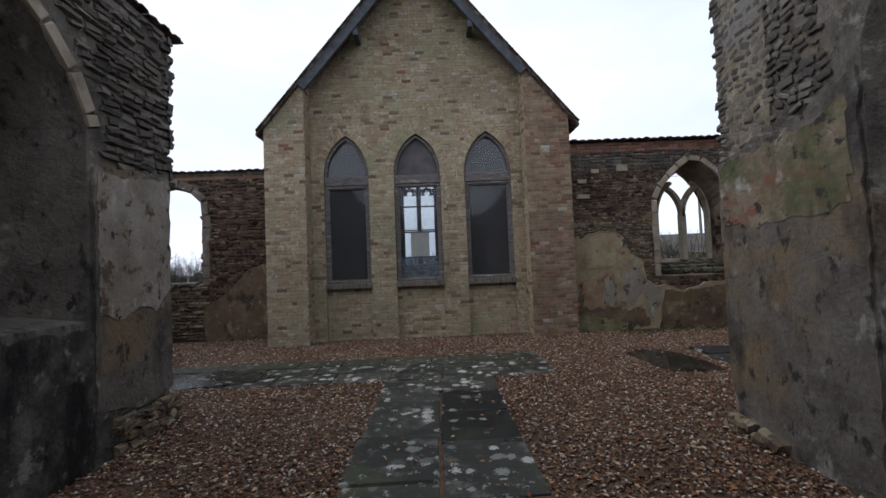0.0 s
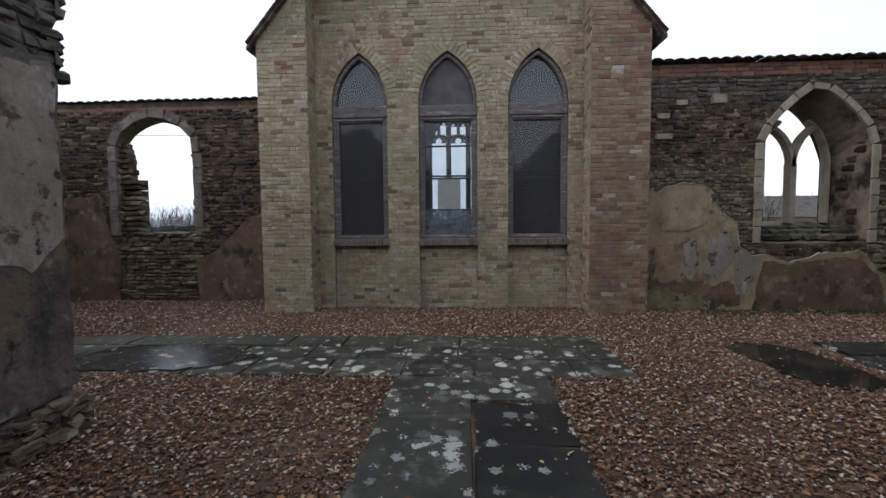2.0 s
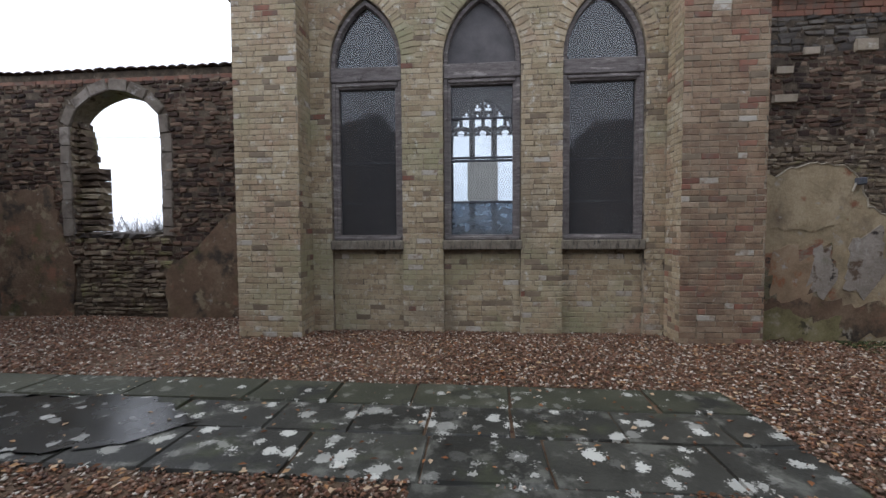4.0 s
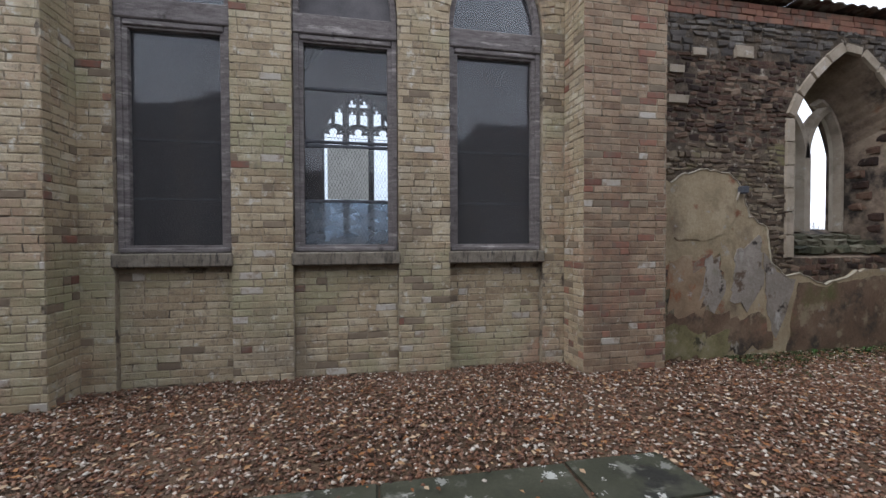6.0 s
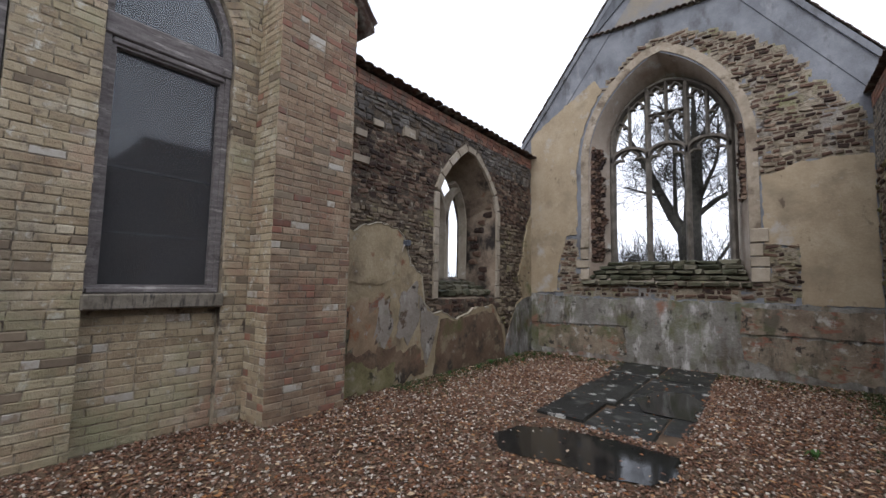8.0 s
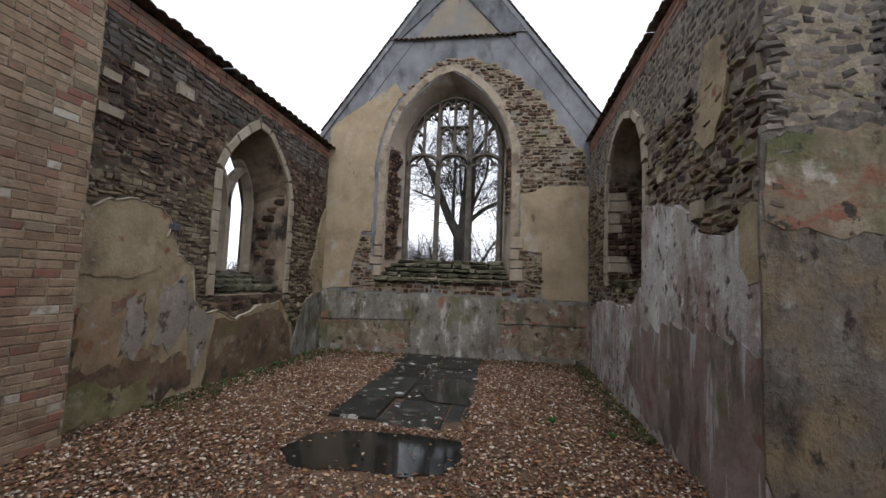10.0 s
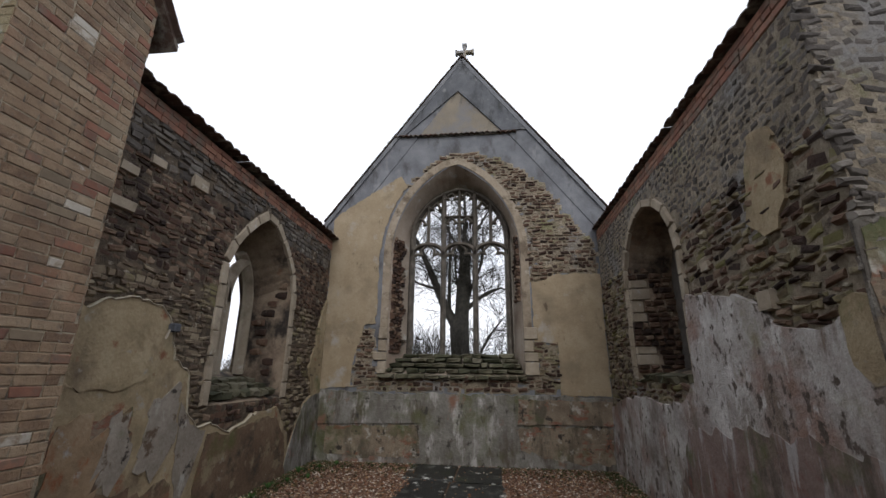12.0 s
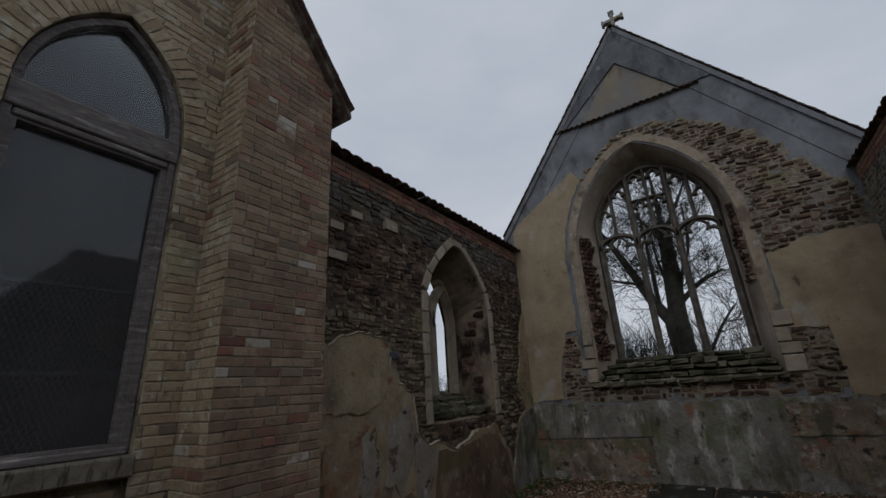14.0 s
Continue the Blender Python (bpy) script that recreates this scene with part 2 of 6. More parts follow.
CEMENT = surf("grey_cement_render", [(0.16, 0.155, 0.155), (0.235, 0.23, 0.23), (0.31, 0.30, 0.295)], 2.5, bump=0.5, fine=44, dist=0.012,
              stains=[((0.32, 0.26, 0.175), 1.2, 0.52, 0.66, (1, 1, 1)), ((0.10, 0.095, 0.09), 2.2, 0.55, 0.68, (1, 1, 0.5)), ((0.25, 0.13, 0.08), 1.5, 0.62, 0.70, (1, 1, 1)), (GREEN, 1.3, 0.60, 0.76, (1, 1, 1))])
WASHED = surf("peeling_limewash", [(0.27, 0.235, 0.205), (0.44, 0.41, 0.385), (0.60, 0.585, 0.565)], 2.6, bump=0.9, fine=26, dist=0.03,
              stains=[((0.27, 0.175, 0.14), 1.1, 0.48, 0.62, (1, 1, 1)), ((0.20, 0.155, 0.125), 2.3, 0.53, 0.66, (1.5, 1.5, 0.5)), ((0.62, 0.60, 0.58), 4.5, 0.56, 0.66, (1.3, 1.3, 0.6)), ((0.20, 0.19, 0.085), 1.2, 0.60, 0.74, (1, 1, 1)), ((0.10, 0.08, 0.065), 9.0, 0.57, 0.63, (1, 1, 0.7)), ((0.16, 0.13, 0.11), 0.7, 0.54, 0.68, (1, 1, 1))])
WEATHERED = surf("weathered_plaster", [(0.085, 0.074, 0.062), (0.15, 0.132, 0.112), (0.22, 0.198, 0.17)], 3.0, bump=1.0, fine=26, dist=0.045,
                 stains=[((0.29, 0.275, 0.245), 3.2, 0.58, 0.64, (1, 1, 0.8)), ((0.21, 0.155, 0.095), 0.9, 0.54, 0.64, (1, 1, 1)), ((0.03, 0.027, 0.026), 1.5, 0.52, 0.68, (1.3, 1.3, 0.6)), ((0.045, 0.038, 0.032), 7, 0.57, 0.64, (1, 1, 0.6))])
TWIGS = surf("bare_winter_twigs", [(0.07, 0.06, 0.05), (0.13, 0.115, 0.10)], 3, bump=0)
TILE = surf("old_roof_tile", [(0.05, 0.036, 0.032), (0.095, 0.062, 0.05), (0.14, 0.085, 0.065)], 9, vary=0.5, stains=[((0.23, 0.21, 0.175), 5, 0.48, 0.60, (1, 1, 1))])
TIMBER = surf("weathered_grey_timber", [(0.094, 0.081, 0.076), (0.156, 0.137, 0.131), (0.226, 0.204, 0.195)], 6, bump=0.6, fine=60, stretch=(1, 1, 5),
              stains=[((0.34, 0.31, 0.29), 5, 0.56, 0.66, (0.5, 1, 3)), ((0.07, 0.06, 0.056), 6, 0.58, 0.68, (1, 1, 1))])
WORN_STONE = surf("worn_jamb_stone", [(0.11, 0.09, 0.07), (0.19, 0.16, 0.13), (0.28, 0.245, 0.21)], 5, vary=0.3, bump=0.9, fine=60, dist=0.015,
                  stains=[((0.07, 0.055, 0.042), 3.0, 0.54, 0.68, (1, 1, 1)), ((0.34, 0.32, 0.30), 6, 0.60, 0.70, (1, 1, 1))])
DARK_TIMBER = surf("dark_bargeboard_timber", [(0.05, 0.053, 0.062), (0.085, 0.09, 0.105), (0.13, 0.135, 0.15)], 5, bump=0.4)
SILL = surf("stained_sill_stone", [(0.10, 0.085, 0.065), (0.18, 0.155, 0.12), (0.26, 0.23, 0.19)], 7, bump=0.4, stains=[((0.05, 0.045, 0.04), 9, 0.52, 0.66, (3, 1, 0.6))])
MOSS = surf("mossy_stone", [(0.03, 0.032, 0.018), (0.06, 0.06, 0.034), (0.11, 0.10, 0.065), (0.17, 0.155, 0.115)], 6, vary=0.4, bump=0.9, fine=50, dist=0.02)
# tracery stone with its backlit, silhouetted look put into a darker colour
BACKLIT_TRACERY = surf("weathered_stone_darkened_as_backlit", [(0.055, 0.046, 0.037), (0.10, 0.086, 0.07), (0.17, 0.15, 0.125)], 6, bump=0.6, fine=60)
MOTTLED = surf("mottled_black_plaster", [(0.02, 0.019, 0.018), (0.06, 0.054, 0.048), (0.15, 0.137, 0.12)], 4.5, bump=1.0, fine=28, dist=0.03,
               stains=[((0.24, 0.225, 0.2), 5.0, 0.57, 0.64, (1, 1, 1)), ((0.012, 0.011, 0.011), 1.8, 0.50, 0.60, (1.3, 1.3, 0.5))])
OCHRE = surf("stained_ochre_plaster", [(0.22, 0.172, 0.103), (0.325, 0.256, 0.158), (0.41, 0.335, 0.22)], 3.0, bump=0.9, fine=30, dist=0.02,
             stains=[((0.15, 0.11, 0.072), 2.2, 0.52, 0.70, (1, 1, 0.7)), ((0.33, 0.30, 0.25), 4.0, 0.60, 0.68, (1, 1, 1)), ((0.24, 0.115, 0.065), 3.3, 0.60, 0.67, (1, 1, 1)), ((0.13, 0.13, 0.05), 1.4, 0.55, 0.68, (1, 1, 1))])
GABLE_TAN = surf("weathered_gable_render", [(0.17, 0.15, 0.125), (0.225, 0.195, 0.155), (0.28, 0.24, 0.18)], 1.6, bump=0.5, fine=34, dist=0.014,
                 stains=[((0.19, 0.19, 0.20), 1.1, 0.47, 0.62, (1, 1, 1)), ((0.12, 0.11, 0.10), 3.0, 0.58, 0.70, (1, 1, 0.5))])
ORDER = surf("worn_arch_plaster", [(0.21, 0.168, 0.122), (0.30, 0.245, 0.18), (0.37, 0.31, 0.24)], 3.0, bump=0.7, fine=34, dist=0.018,
             stains=[((0.15, 0.115, 0.08), 3.0, 0.53, 0.64, (1, 1, 1)), ((0.40, 0.36, 0.30), 6.0, 0.60, 0.68, (1, 1, 1))])
REDWASH = surf("red_stained_limewash", [(0.15, 0.105, 0.088), (0.225, 0.165, 0.145), (0.29, 0.235, 0.215)], 2.8, bump=0.8, fine=30, dist=0.016,
               stains=[((0.38, 0.36, 0.35), 2.6, 0.54, 0.60, (2.6, 2.6, 0.35)), ((0.10, 0.085, 0.065), 2.2, 0.54, 0.64, (1.6, 1.6, 0.5)), ((0.19, 0.095, 0.07), 3.0, 0.57, 0.66, (1, 1, 1)), ((0.13, 0.13, 0.065), 1.6, 0.58, 0.70, (1, 1, 1))])
ALGAE = surf("algae_stained_plaster", [(0.12, 0.105, 0.05), (0.20, 0.175, 0.085), (0.28, 0.24, 0.14)], 4.0, bump=0.8, fine=34, dist=0.016,
             stains=[((0.30, 0.26, 0.19), 5.0, 0.56, 0.66, (1, 1, 1)), ((0.06, 0.055, 0.03), 6.0, 0.58, 0.66, (1, 1, 1))])
RUSTED = surf("rust_stained_plaster", [(0.19, 0.135, 0.082), (0.28, 0.195, 0.12), (0.35, 0.265, 0.175)], 3.5, bump=0.8, fine=34, dist=0.016,
              stains=[((0.27, 0.11, 0.05), 4.0, 0.54, 0.64, (1, 1, 0.6)), ((0.36, 0.34, 0.31), 5.0, 0.60, 0.68, (1, 1, 1))])
MOSSY_RUBBLE = surf("mossy_rubble_stone", [(0.07, 0.05, 0.034), (0.13, 0.10, 0.062), (0.20, 0.165, 0.095), (0.29, 0.25, 0.165)], 6, vary=0.5, bump=0.9, fine=60, dist=0.015,
                    stains=[((0.165, 0.155, 0.055), 1.9, 0.50, 0.64, (1, 1, 1)), ((0.055, 0.04, 0.03), 3.1, 0.54, 0.64, (1, 1, 1)), ((0.32, 0.29, 0.22), 5, 0.62, 0.70, (1, 1, 1))])
BLACK_FLAG = surf("black_wet_flagstone", [(0.008, 0.008, 0.008), (0.014, 0.014, 0.013), (0.026, 0.026, 0.022)], 2.2, rough=(0.35, 0.6), bump=0.4, fine=50, spec=0.35,
                  stains=[((0.035, 0.04, 0.02), 1.6, 0.56, 0.70, (1, 1, 1))], spots=((0.40, 0.40, 0.36), 6.0, 0.42))
MOSS_FLAG = surf("mossy_flagstone", [(0.026, 0.028, 0.018), (0.05, 0.052, 0.033), (0.085, 0.083, 0.058)], 3, rough=(0.5, 0.8), bump=0.5, fine=50, vary=0.2, spec=0.3,
                 stains=[((0.022, 0.022, 0.018), 1.5, 0.54, 0.62, (1, 1, 1)), ((0.16, 0.16, 0.13), 5.0, 0.58, 0.66, (1, 1, 1))], spots=((0.42, 0.42, 0.38), 9.0, 0.45))
VERGE = surf("dark_verge_render", [(0.085, 0.088, 0.098), (0.125, 0.13, 0.142), (0.18, 0.185, 0.195)], 2.4, bump=0.6, fine=44, dist=0.014,
             stains=[((0.06, 0.062, 0.065), 2.6, 0.52, 0.66, (1, 1, 0.5)), ((0.24, 0.24, 0.24), 4.0, 0.60, 0.70, (1, 1, 1))])
SCREEN = surf("dull_grey_board", [(0.075, 0.07, 0.072), (0.105, 0.098, 0.10), (0.14, 0.13, 0.13)], 4, rough=(0.6, 0.9), bump=0.2)
PALE_PATCH = surf("pale_grey_tan_plaster", [(0.17, 0.145, 0.115), (0.27, 0.235, 0.195), (0.37, 0.335, 0.285)], 2.4, bump=0.9, fine=30, dist=0.02,
                  stains=[((0.11, 0.075, 0.05), 3.4, 0.56, 0.62, (1, 1, 1)), ((0.40, 0.38, 0.34), 4.0, 0.58, 0.66, (1.4, 1.4, 0.6)), ((0.045, 0.036, 0.03), 6.0, 0.60, 0.65, (1, 1, 1)), ((0.13, 0.13, 0.07), 1.5, 0.58, 0.70, (1, 1, 1))])
LEAF = surf("fallen_leaf", [(0.10, 0.045, 0.02), (0.21, 0.085, 0.032), (0.30, 0.14, 0.055), (0.36, 0.22, 0.11), (0.46, 0.34, 0.22)], 4, vary=0.9, bump=0)
TUFT = surf("dull_moss_and_grass", [(0.028, 0.036, 0.012), (0.055, 0.068, 0.022), (0.09, 0.095, 0.04)], 5, vary=0.6, bump=0)
WEED = surf("green_weed", [(0.035, 0.08, 0.02), (0.07, 0.14, 0.035)], 9, bump=0)
FLAG = surf("dark_flagstone", [(0.016, 0.016, 0.013), (0.032, 0.032, 0.026), (0.06, 0.06, 0.048)], 3, rough=(0.4, 0.7), bump=0.5, fine=50, vary=0.3, spec=0.35,
            stains=[((0.065, 0.075, 0.034), 1.3, 0.55, 0.70, (1, 1, 1)), ((0.12, 0.12, 0.10), 4.0, 0.54, 0.64, (1, 1, 1)), ((0.32, 0.32, 0.29), 9.0, 0.63, 0.68, (1, 1, 1))], spots=((0.48, 0.48, 0.43), 8.0, 0.66))
WET_FLAG = surf("wet_dark_flagstone", [(0.009, 0.009, 0.008), (0.019, 0.019, 0.016), (0.032, 0.032, 0.027)], 3, rough=(0.42, 0.72), bump=0.4, fine=50, vary=0.35, spec=0.28,
                stains=[((0.035, 0.042, 0.02), 1.3, 0.58, 0.72, (1, 1, 1)), ((0.07, 0.07, 0.06), 4.0, 0.56, 0.66, (1, 1, 1)), ((0.24, 0.24, 0.21), 9.0, 0.66, 0.70, (1, 1, 1))], spots=((0.42, 0.42, 0.39), 7.5, 0.46))
GRASS = surf("winter_grass", [(0.05, 0.065, 0.02), (0.09, 0.11, 0.035), (0.14, 0.14, 0.06)], 0.6, bump=0.5, fine=8)
EARTH = surf("gravel_bed", [(0.05, 0.032, 0.02), (0.11, 0.07, 0.042), (0.17, 0.115, 0.07)], 8, bump=0.9, fine=60, dist=0.02)
PEBBLE = surf("brown_gravel", [(0.042, 0.021, 0.015), (0.115, 0.055, 0.034), (0.19, 0.087, 0.048), (0.11, 0.06, 0.041), (0.26, 0.128, 0.07), (0.16, 0.092, 0.06), (0.30, 0.18, 0.115), (0.21, 0.15, 0.115), (0.60, 0.54, 0.46)], 2, rough=(0.4, 0.75), bump=0, fine=40, vary=0.92, span=(0.04, 0.88))
PUDDLE = surf("rain_puddle", [(0.012, 0.012, 0.012), (0.02, 0.02, 0.019)], 3, rough=(0.04, 0.1), bump=0.03, fine=6, spec=0.5)
TIN = surf("grey_board", [(0.42, 0.43, 0.40), (0.52, 0.53, 0.50)], 8, bump=0.1)
WIRE = surf("dull_wire", [(0.05, 0.05, 0.05), (0.09, 0.09, 0.09)], 20, bump=0)
FILM = surf("wet_film", [(0.02, 0.02, 0.018), (0.04, 0.04, 0.034)], 3, rough=(0.12, 0.4), bump=0.15, fine=14, spec=0.5, spots=((0.40, 0.40, 0.37), 8.5, 0.5))
WHITE_EDGE = surf("broken_plaster_edge", [(0.34, 0.30, 0.22), (0.5, 0.45, 0.36)], 12, bump=0.4)
# near-black base colour that stands in for the unlit room's shade
PAINTED_GLOOM = surf("painted_interior_gloom", [(0.03, 0.03, 0.032), (0.06, 0.06, 0.06)], 2)
BARK = surf("wet_bark", [(0.018, 0.016, 0.014), (0.04, 0.036, 0.03), (0.07, 0.065, 0.05)], 6, bump=0.8, fine=30)


def glass_material():
    m = bpy.data.materials.new("dusty_window_glass")
    m.use_nodes = True
    n, l = m.node_tree.nodes, m.node_tree.links
    n.remove(n["Principled BSDF"])
    clear, gloss, dust = n.new("ShaderNodeBsdfTransparent"), n.new("ShaderNodeBsdfGlossy"), n.new("ShaderNodeBsdfDiffuse")
    clear.inputs[0].default_value = (0.80, 0.84, 0.86, 1)
    gloss.inputs["Roughness"].default_value = 0.05
    dust.inputs[0].default_value = (0.27, 0.245, 0.25, 1)
    fres, mix, film = n.new("ShaderNodeFresnel"), n.new("ShaderNodeMixShader"), n.new("ShaderNodeMixShader")
    fres.inputs[0].default_value = 1.5
    l.new(fres.outputs[0], mix.inputs[0])
    dirt = n.new("ShaderNodeTexNoise")
    dirt.inputs["Scale"].default_value = 3.0
    amount = n.new("ShaderNodeMapRange")
    amount.inputs[3].default_value, amount.inputs[4].default_value = 0.04, 0.14
    l.new(dirt.outputs["Fac"], amount.inputs[0])
    l.new(amount.outputs[0], film.inputs[0])
    l.new(clear.outputs[0], film.inputs[1])
    l.new(dust.outputs[0], film.inputs[2])
    l.new(film.outputs[0], mix.inputs[1])
    l.new(gloss.outputs[0], mix.inputs[2])
    l.new(mix.outputs[0], n["Material Output"].inputs[0])
    return m


GLASS = glass_material()
MILKY = bpy.data.materials.new("milky_glass")
MILKY.use_nodes = True
mn, ml = MILKY.node_tree.nodes, MILKY.node_tree.links
mn.remove(mn["Principled BSDF"])
m_clear, m_milk, m_mix, m_haze = mn.new("ShaderNodeBsdfTransparent"), mn.new("ShaderNodeBsdfDiffuse"), mn.new("ShaderNodeMixShader"), mn.new("ShaderNodeTexNoise")
m_clear.inputs[0].default_value, m_milk.inputs[0].default_value, m_haze.inputs["Scale"].default_value = (0.62, 0.70, 0.78, 1), (0.20, 0.22, 0.24, 1), 5.0
m_range = mn.new("ShaderNodeMapRange")
m_range.inputs[1].default_value, m_range.inputs[2].default_value, m_range.inputs[3].default_value, m_range.inputs[4].default_value = 0.35, 0.65, 0.35, 0.70
ml.new(m_haze.outputs["Fac"], m_range.inputs[0])
ml.new(m_range.outputs[0], m_mix.inputs[0])
ml.new(m_clear.outputs[0], m_mix.inputs[1])
ml.new(m_milk.outputs[0], m_mix.inputs[2])
ml.new(m_mix.outputs[0], mn["Material Output"].inputs[0])


# ---- building helpers ----
def part(name, bm, material, parent=None, label="", smooth=False):
    me = bpy.data.meshes.new(name)
    bm.normal_update()
    bm.to_mesh(me)
    bm.free()
    for mm in (material if isinstance(material, (list, tuple)) else [material]):
        me.materials.append(mm)
    if smooth:
        for p in me.polygons:
            p.use_smooth = True
    ob = new(name, me)
    ob.parent = parent
    if label:
        ob["label"] = label
    return ob


def thing(name, label, category, group="", kind=""):
    return tagged(new(name), label, category, group, kind)


def box(bm, x0, x1, y0, y1, z0, z1, m=None):
    v = [bm.verts.new((x, y, z)) for z in (z0, z1) for y in (y0, y1) for x in (x0, x1)]
    for f in ((0, 2, 3, 1), (4, 5, 7, 6), (0, 1, 5, 4), (2, 6, 7, 3), (0, 4, 6, 2), (1, 3, 7, 5)):
        bm.faces.new([v[i] for i in f])
    if m is not None:
        bmesh.ops.transform(bm, matrix=m, verts=v)
    return v


def bevel(bm, w=0.01, seg=1):
    bmesh.ops.bevel(bm, geom=bm.edges[:], offset=w, segments=seg, affect="EDGES", profile=0.6)
    return bm


def arch(a0, a1, z0, spring, apex, n=9, lean=1.0):
    """A pointed opening as a loop of (along, up): two arcs whose steepness at the springing is given by lean."""
    mid, half, rise = (a0 + a1) / 2, (a1 - a0) / 2, apex - spring
    pts = [(a0, z0), (a0, spring)]
    r = (half * half + rise * rise) / (2 * half)
    for i in range(1, 2 * n):
        u = i / n
        s = u if u <= 1 else 2 - u
        if lean >= 1.0 and r >= half:
            end = math.asin(min(1, rise / r))
            an = end * s
            x = r * (1 - math.cos(an))
            z = r * math.sin(an)
        else:
            x = half * (1 - math.cos(s * math.pi / 2)) * (1 - lean) + half * s * lean
            z = rise * (math.sin(s * math.pi / 2) * (1 - lean) + s * lean)
        pts.append((a0 + x if u <= 1 else a1 - x, spring + z))
    pts += [(a1, spring), (a1, z0)]
    return pts


def slab(outline, holes, axis, d0, d1, bm=None, reveals=False):
    """A wall: an outline in (along, up) with holes, from depth d0 to d1 along axis ('x' or 'y'). A hole is a loop, or a pair of loops for its two faces, or (loop, None) for a blind start."""
    bm = bm or bmesh.new()

    def place(p, d):
        return (p[0], d, p[1]) if axis == "y" else (d, p[0], p[1])

    rings = [[], []]
    for side, d in enumerate((d0, d1)):
        loops = [outline] + [h[side] if isinstance(h, tuple) else h for h in holes]
        edges = []
        for loop in loops:
            vs = [bm.verts.new(place(p, d)) for p in loop]
            rings[side].append(vs)
            edges += [bm.edges.new((vs[i], vs[(i + 1) % len(vs)])) for i in range(len(vs))]
        bmesh.ops.triangle_fill(bm, use_beauty=True, use_dissolve=False, edges=edges)
    for n, (va, vb) in enumerate(zip(*rings)):
        k = len(va)
        for i in range(k):
            j = (i + 1) % k
            bm.faces.new((va[i], va[j], vb[j], vb[i])).material_index = 1 if n and reveals else 0
    bmesh.ops.recalc_face_normals(bm, faces=bm.faces[:])
    return bm


def rect(a0, a1, z0, z1):
    return [(a0, z0), (a1, z0), (a1, z1), (a0, z1)]


def bar(bm, pts, width, d0, d1, axis="y", closed=False, cham=0.3):
    """A moulded stone or timber bar along points (along, up): six-sided, with a chamfered front."""
    k = len(pts)
    rings = []
    for i, p in enumerate(pts):
        a = pts[i - 1] if (i or closed) else p
        b = pts[(i + 1) % k] if (i < k - 1 or closed) else p
        t0 = Vector((p[0] - a[0], p[1] - a[1]))
        t1 = Vector((b[0] - p[0], b[1] - p[1]))
        t0 = t0.normalized() if t0.length > 1e-6 else t1.normalized()
        t1 = t1.normalized() if t1.length > 1e-6 else t0
        t = (t0 + t1).normalized() if (t0 + t1).length > 1e-3 else t0
        nrm = Vector((-t.y, t.x)) / max(0.5, t.dot(t0))
        ring = []
        dm = (d0 + d1) / 2
        for s, d in ((-cham, d0), (-1, dm), (-cham, d1), (cham, d1), (1, dm), (cham, d0)):
            q = (p[0] + nrm.x * s * width / 2, p[1] + nrm.y * s * width / 2)
            ring.append(bm.verts.new((q[0], d, q[1]) if axis == "y" else (d, q[0], q[1])))
        rings.append(ring)
    for i in range(k if closed else k - 1):
        ra, rb = rings[i], rings[(i + 1) % k]
        for j in range(6):
            bm.faces.new((ra[j], ra[(j + 1) % 6], rb[(j + 1) % 6], rb[j]))
    if not closed:
        bm.faces.new(rings[0])
        bm.faces.new(rings[-1])
    return bm


# ---- ground ----
bm = bmesh.new()
bmesh.ops.create_circle(bm, cap_ends=True, segments=64, radius=2500, matrix=Matrix.Translation((0, 0, -0.06)))
ground = tagged(part("ground", bm, GRASS), "rough winter grass reaching the horizon", "ground", kind="structure")
bm = bmesh.new()
bmesh.ops.create_grid(bm, x_segments=80, y_segments=60, size=0.5)
for v in bm.verts:
    x, y = v.co.x * 19 + 0.2, v.co.y * 15 + 3.3
    v.co = Vector((x, y, -0.012 + 0.012 * noise.noise((x * 0.8, y * 0.8, 0))))
gravel_floor = tagged(part("floor", bm, EARTH), "brown gravel floor strewn with damp leaves", "floor", kind="structure")

# ---- walls ----
NY, WY, SY, EX = 9.53, 10.5, 3.84, 9.185

# north wall, eastern part
n_front = arch(5.74, 7.60, 1.22, 3.10, 4.0, lean=0.68)
n_back = arch(6.05, 7.37, 1.62, 2.75, 3.80, lean=0.5)
wall_ne = tagged(part("wall_north_east", slab(rect(3.66, EX + 0.5, -0.05, 4.43), [(n_front, n_back)], "y", NY, NY + 0.8, None, True), [IRON_MORTAR, SOOTED]), "ruined rubble wall of dark ironstone with patched plaster", "wall", kind="structure")
# north wall, western part
w_front = arch(-7.12, -5.42, 1.42, 3.45, 3.98, lean=0.35)
w_back = arch(-7.14, -5.46, 1.5, 3.42, 3.94, lean=0.35)
wall_nw = tagged(part("wall_north_west", slab(rect(-9.6, -3.3, -0.05, 4.28), [(w_front, w_back)], "y", WY, WY + 0.38, None, True), [IRON_MORTAR, LIME_MORTAR]), "ruined rubble wall of dark ironstone with a broken window", "wall", kind="structure")
# east wall with its gable
e_front = arch(5.42, 8.16, 1.58, 4.05, 6.17, n=14)
e_back = arch(5.62, 7.82, 2.00, 4.45, 5.80, n=14)
e_out = [(3.3, -0.05), (10.2, -0.05), (9.78, 4.74), (6.63, 9.06), (3.5, 4.74)]
wall_e = tagged(part("wall_east", slab(e_out, [(e_front, e_back)], "x", EX, EX + 0.85, None, True), [RAKING, SPLAY]), "gabled end wall with grey and ochre render", "wall", kind="structure")
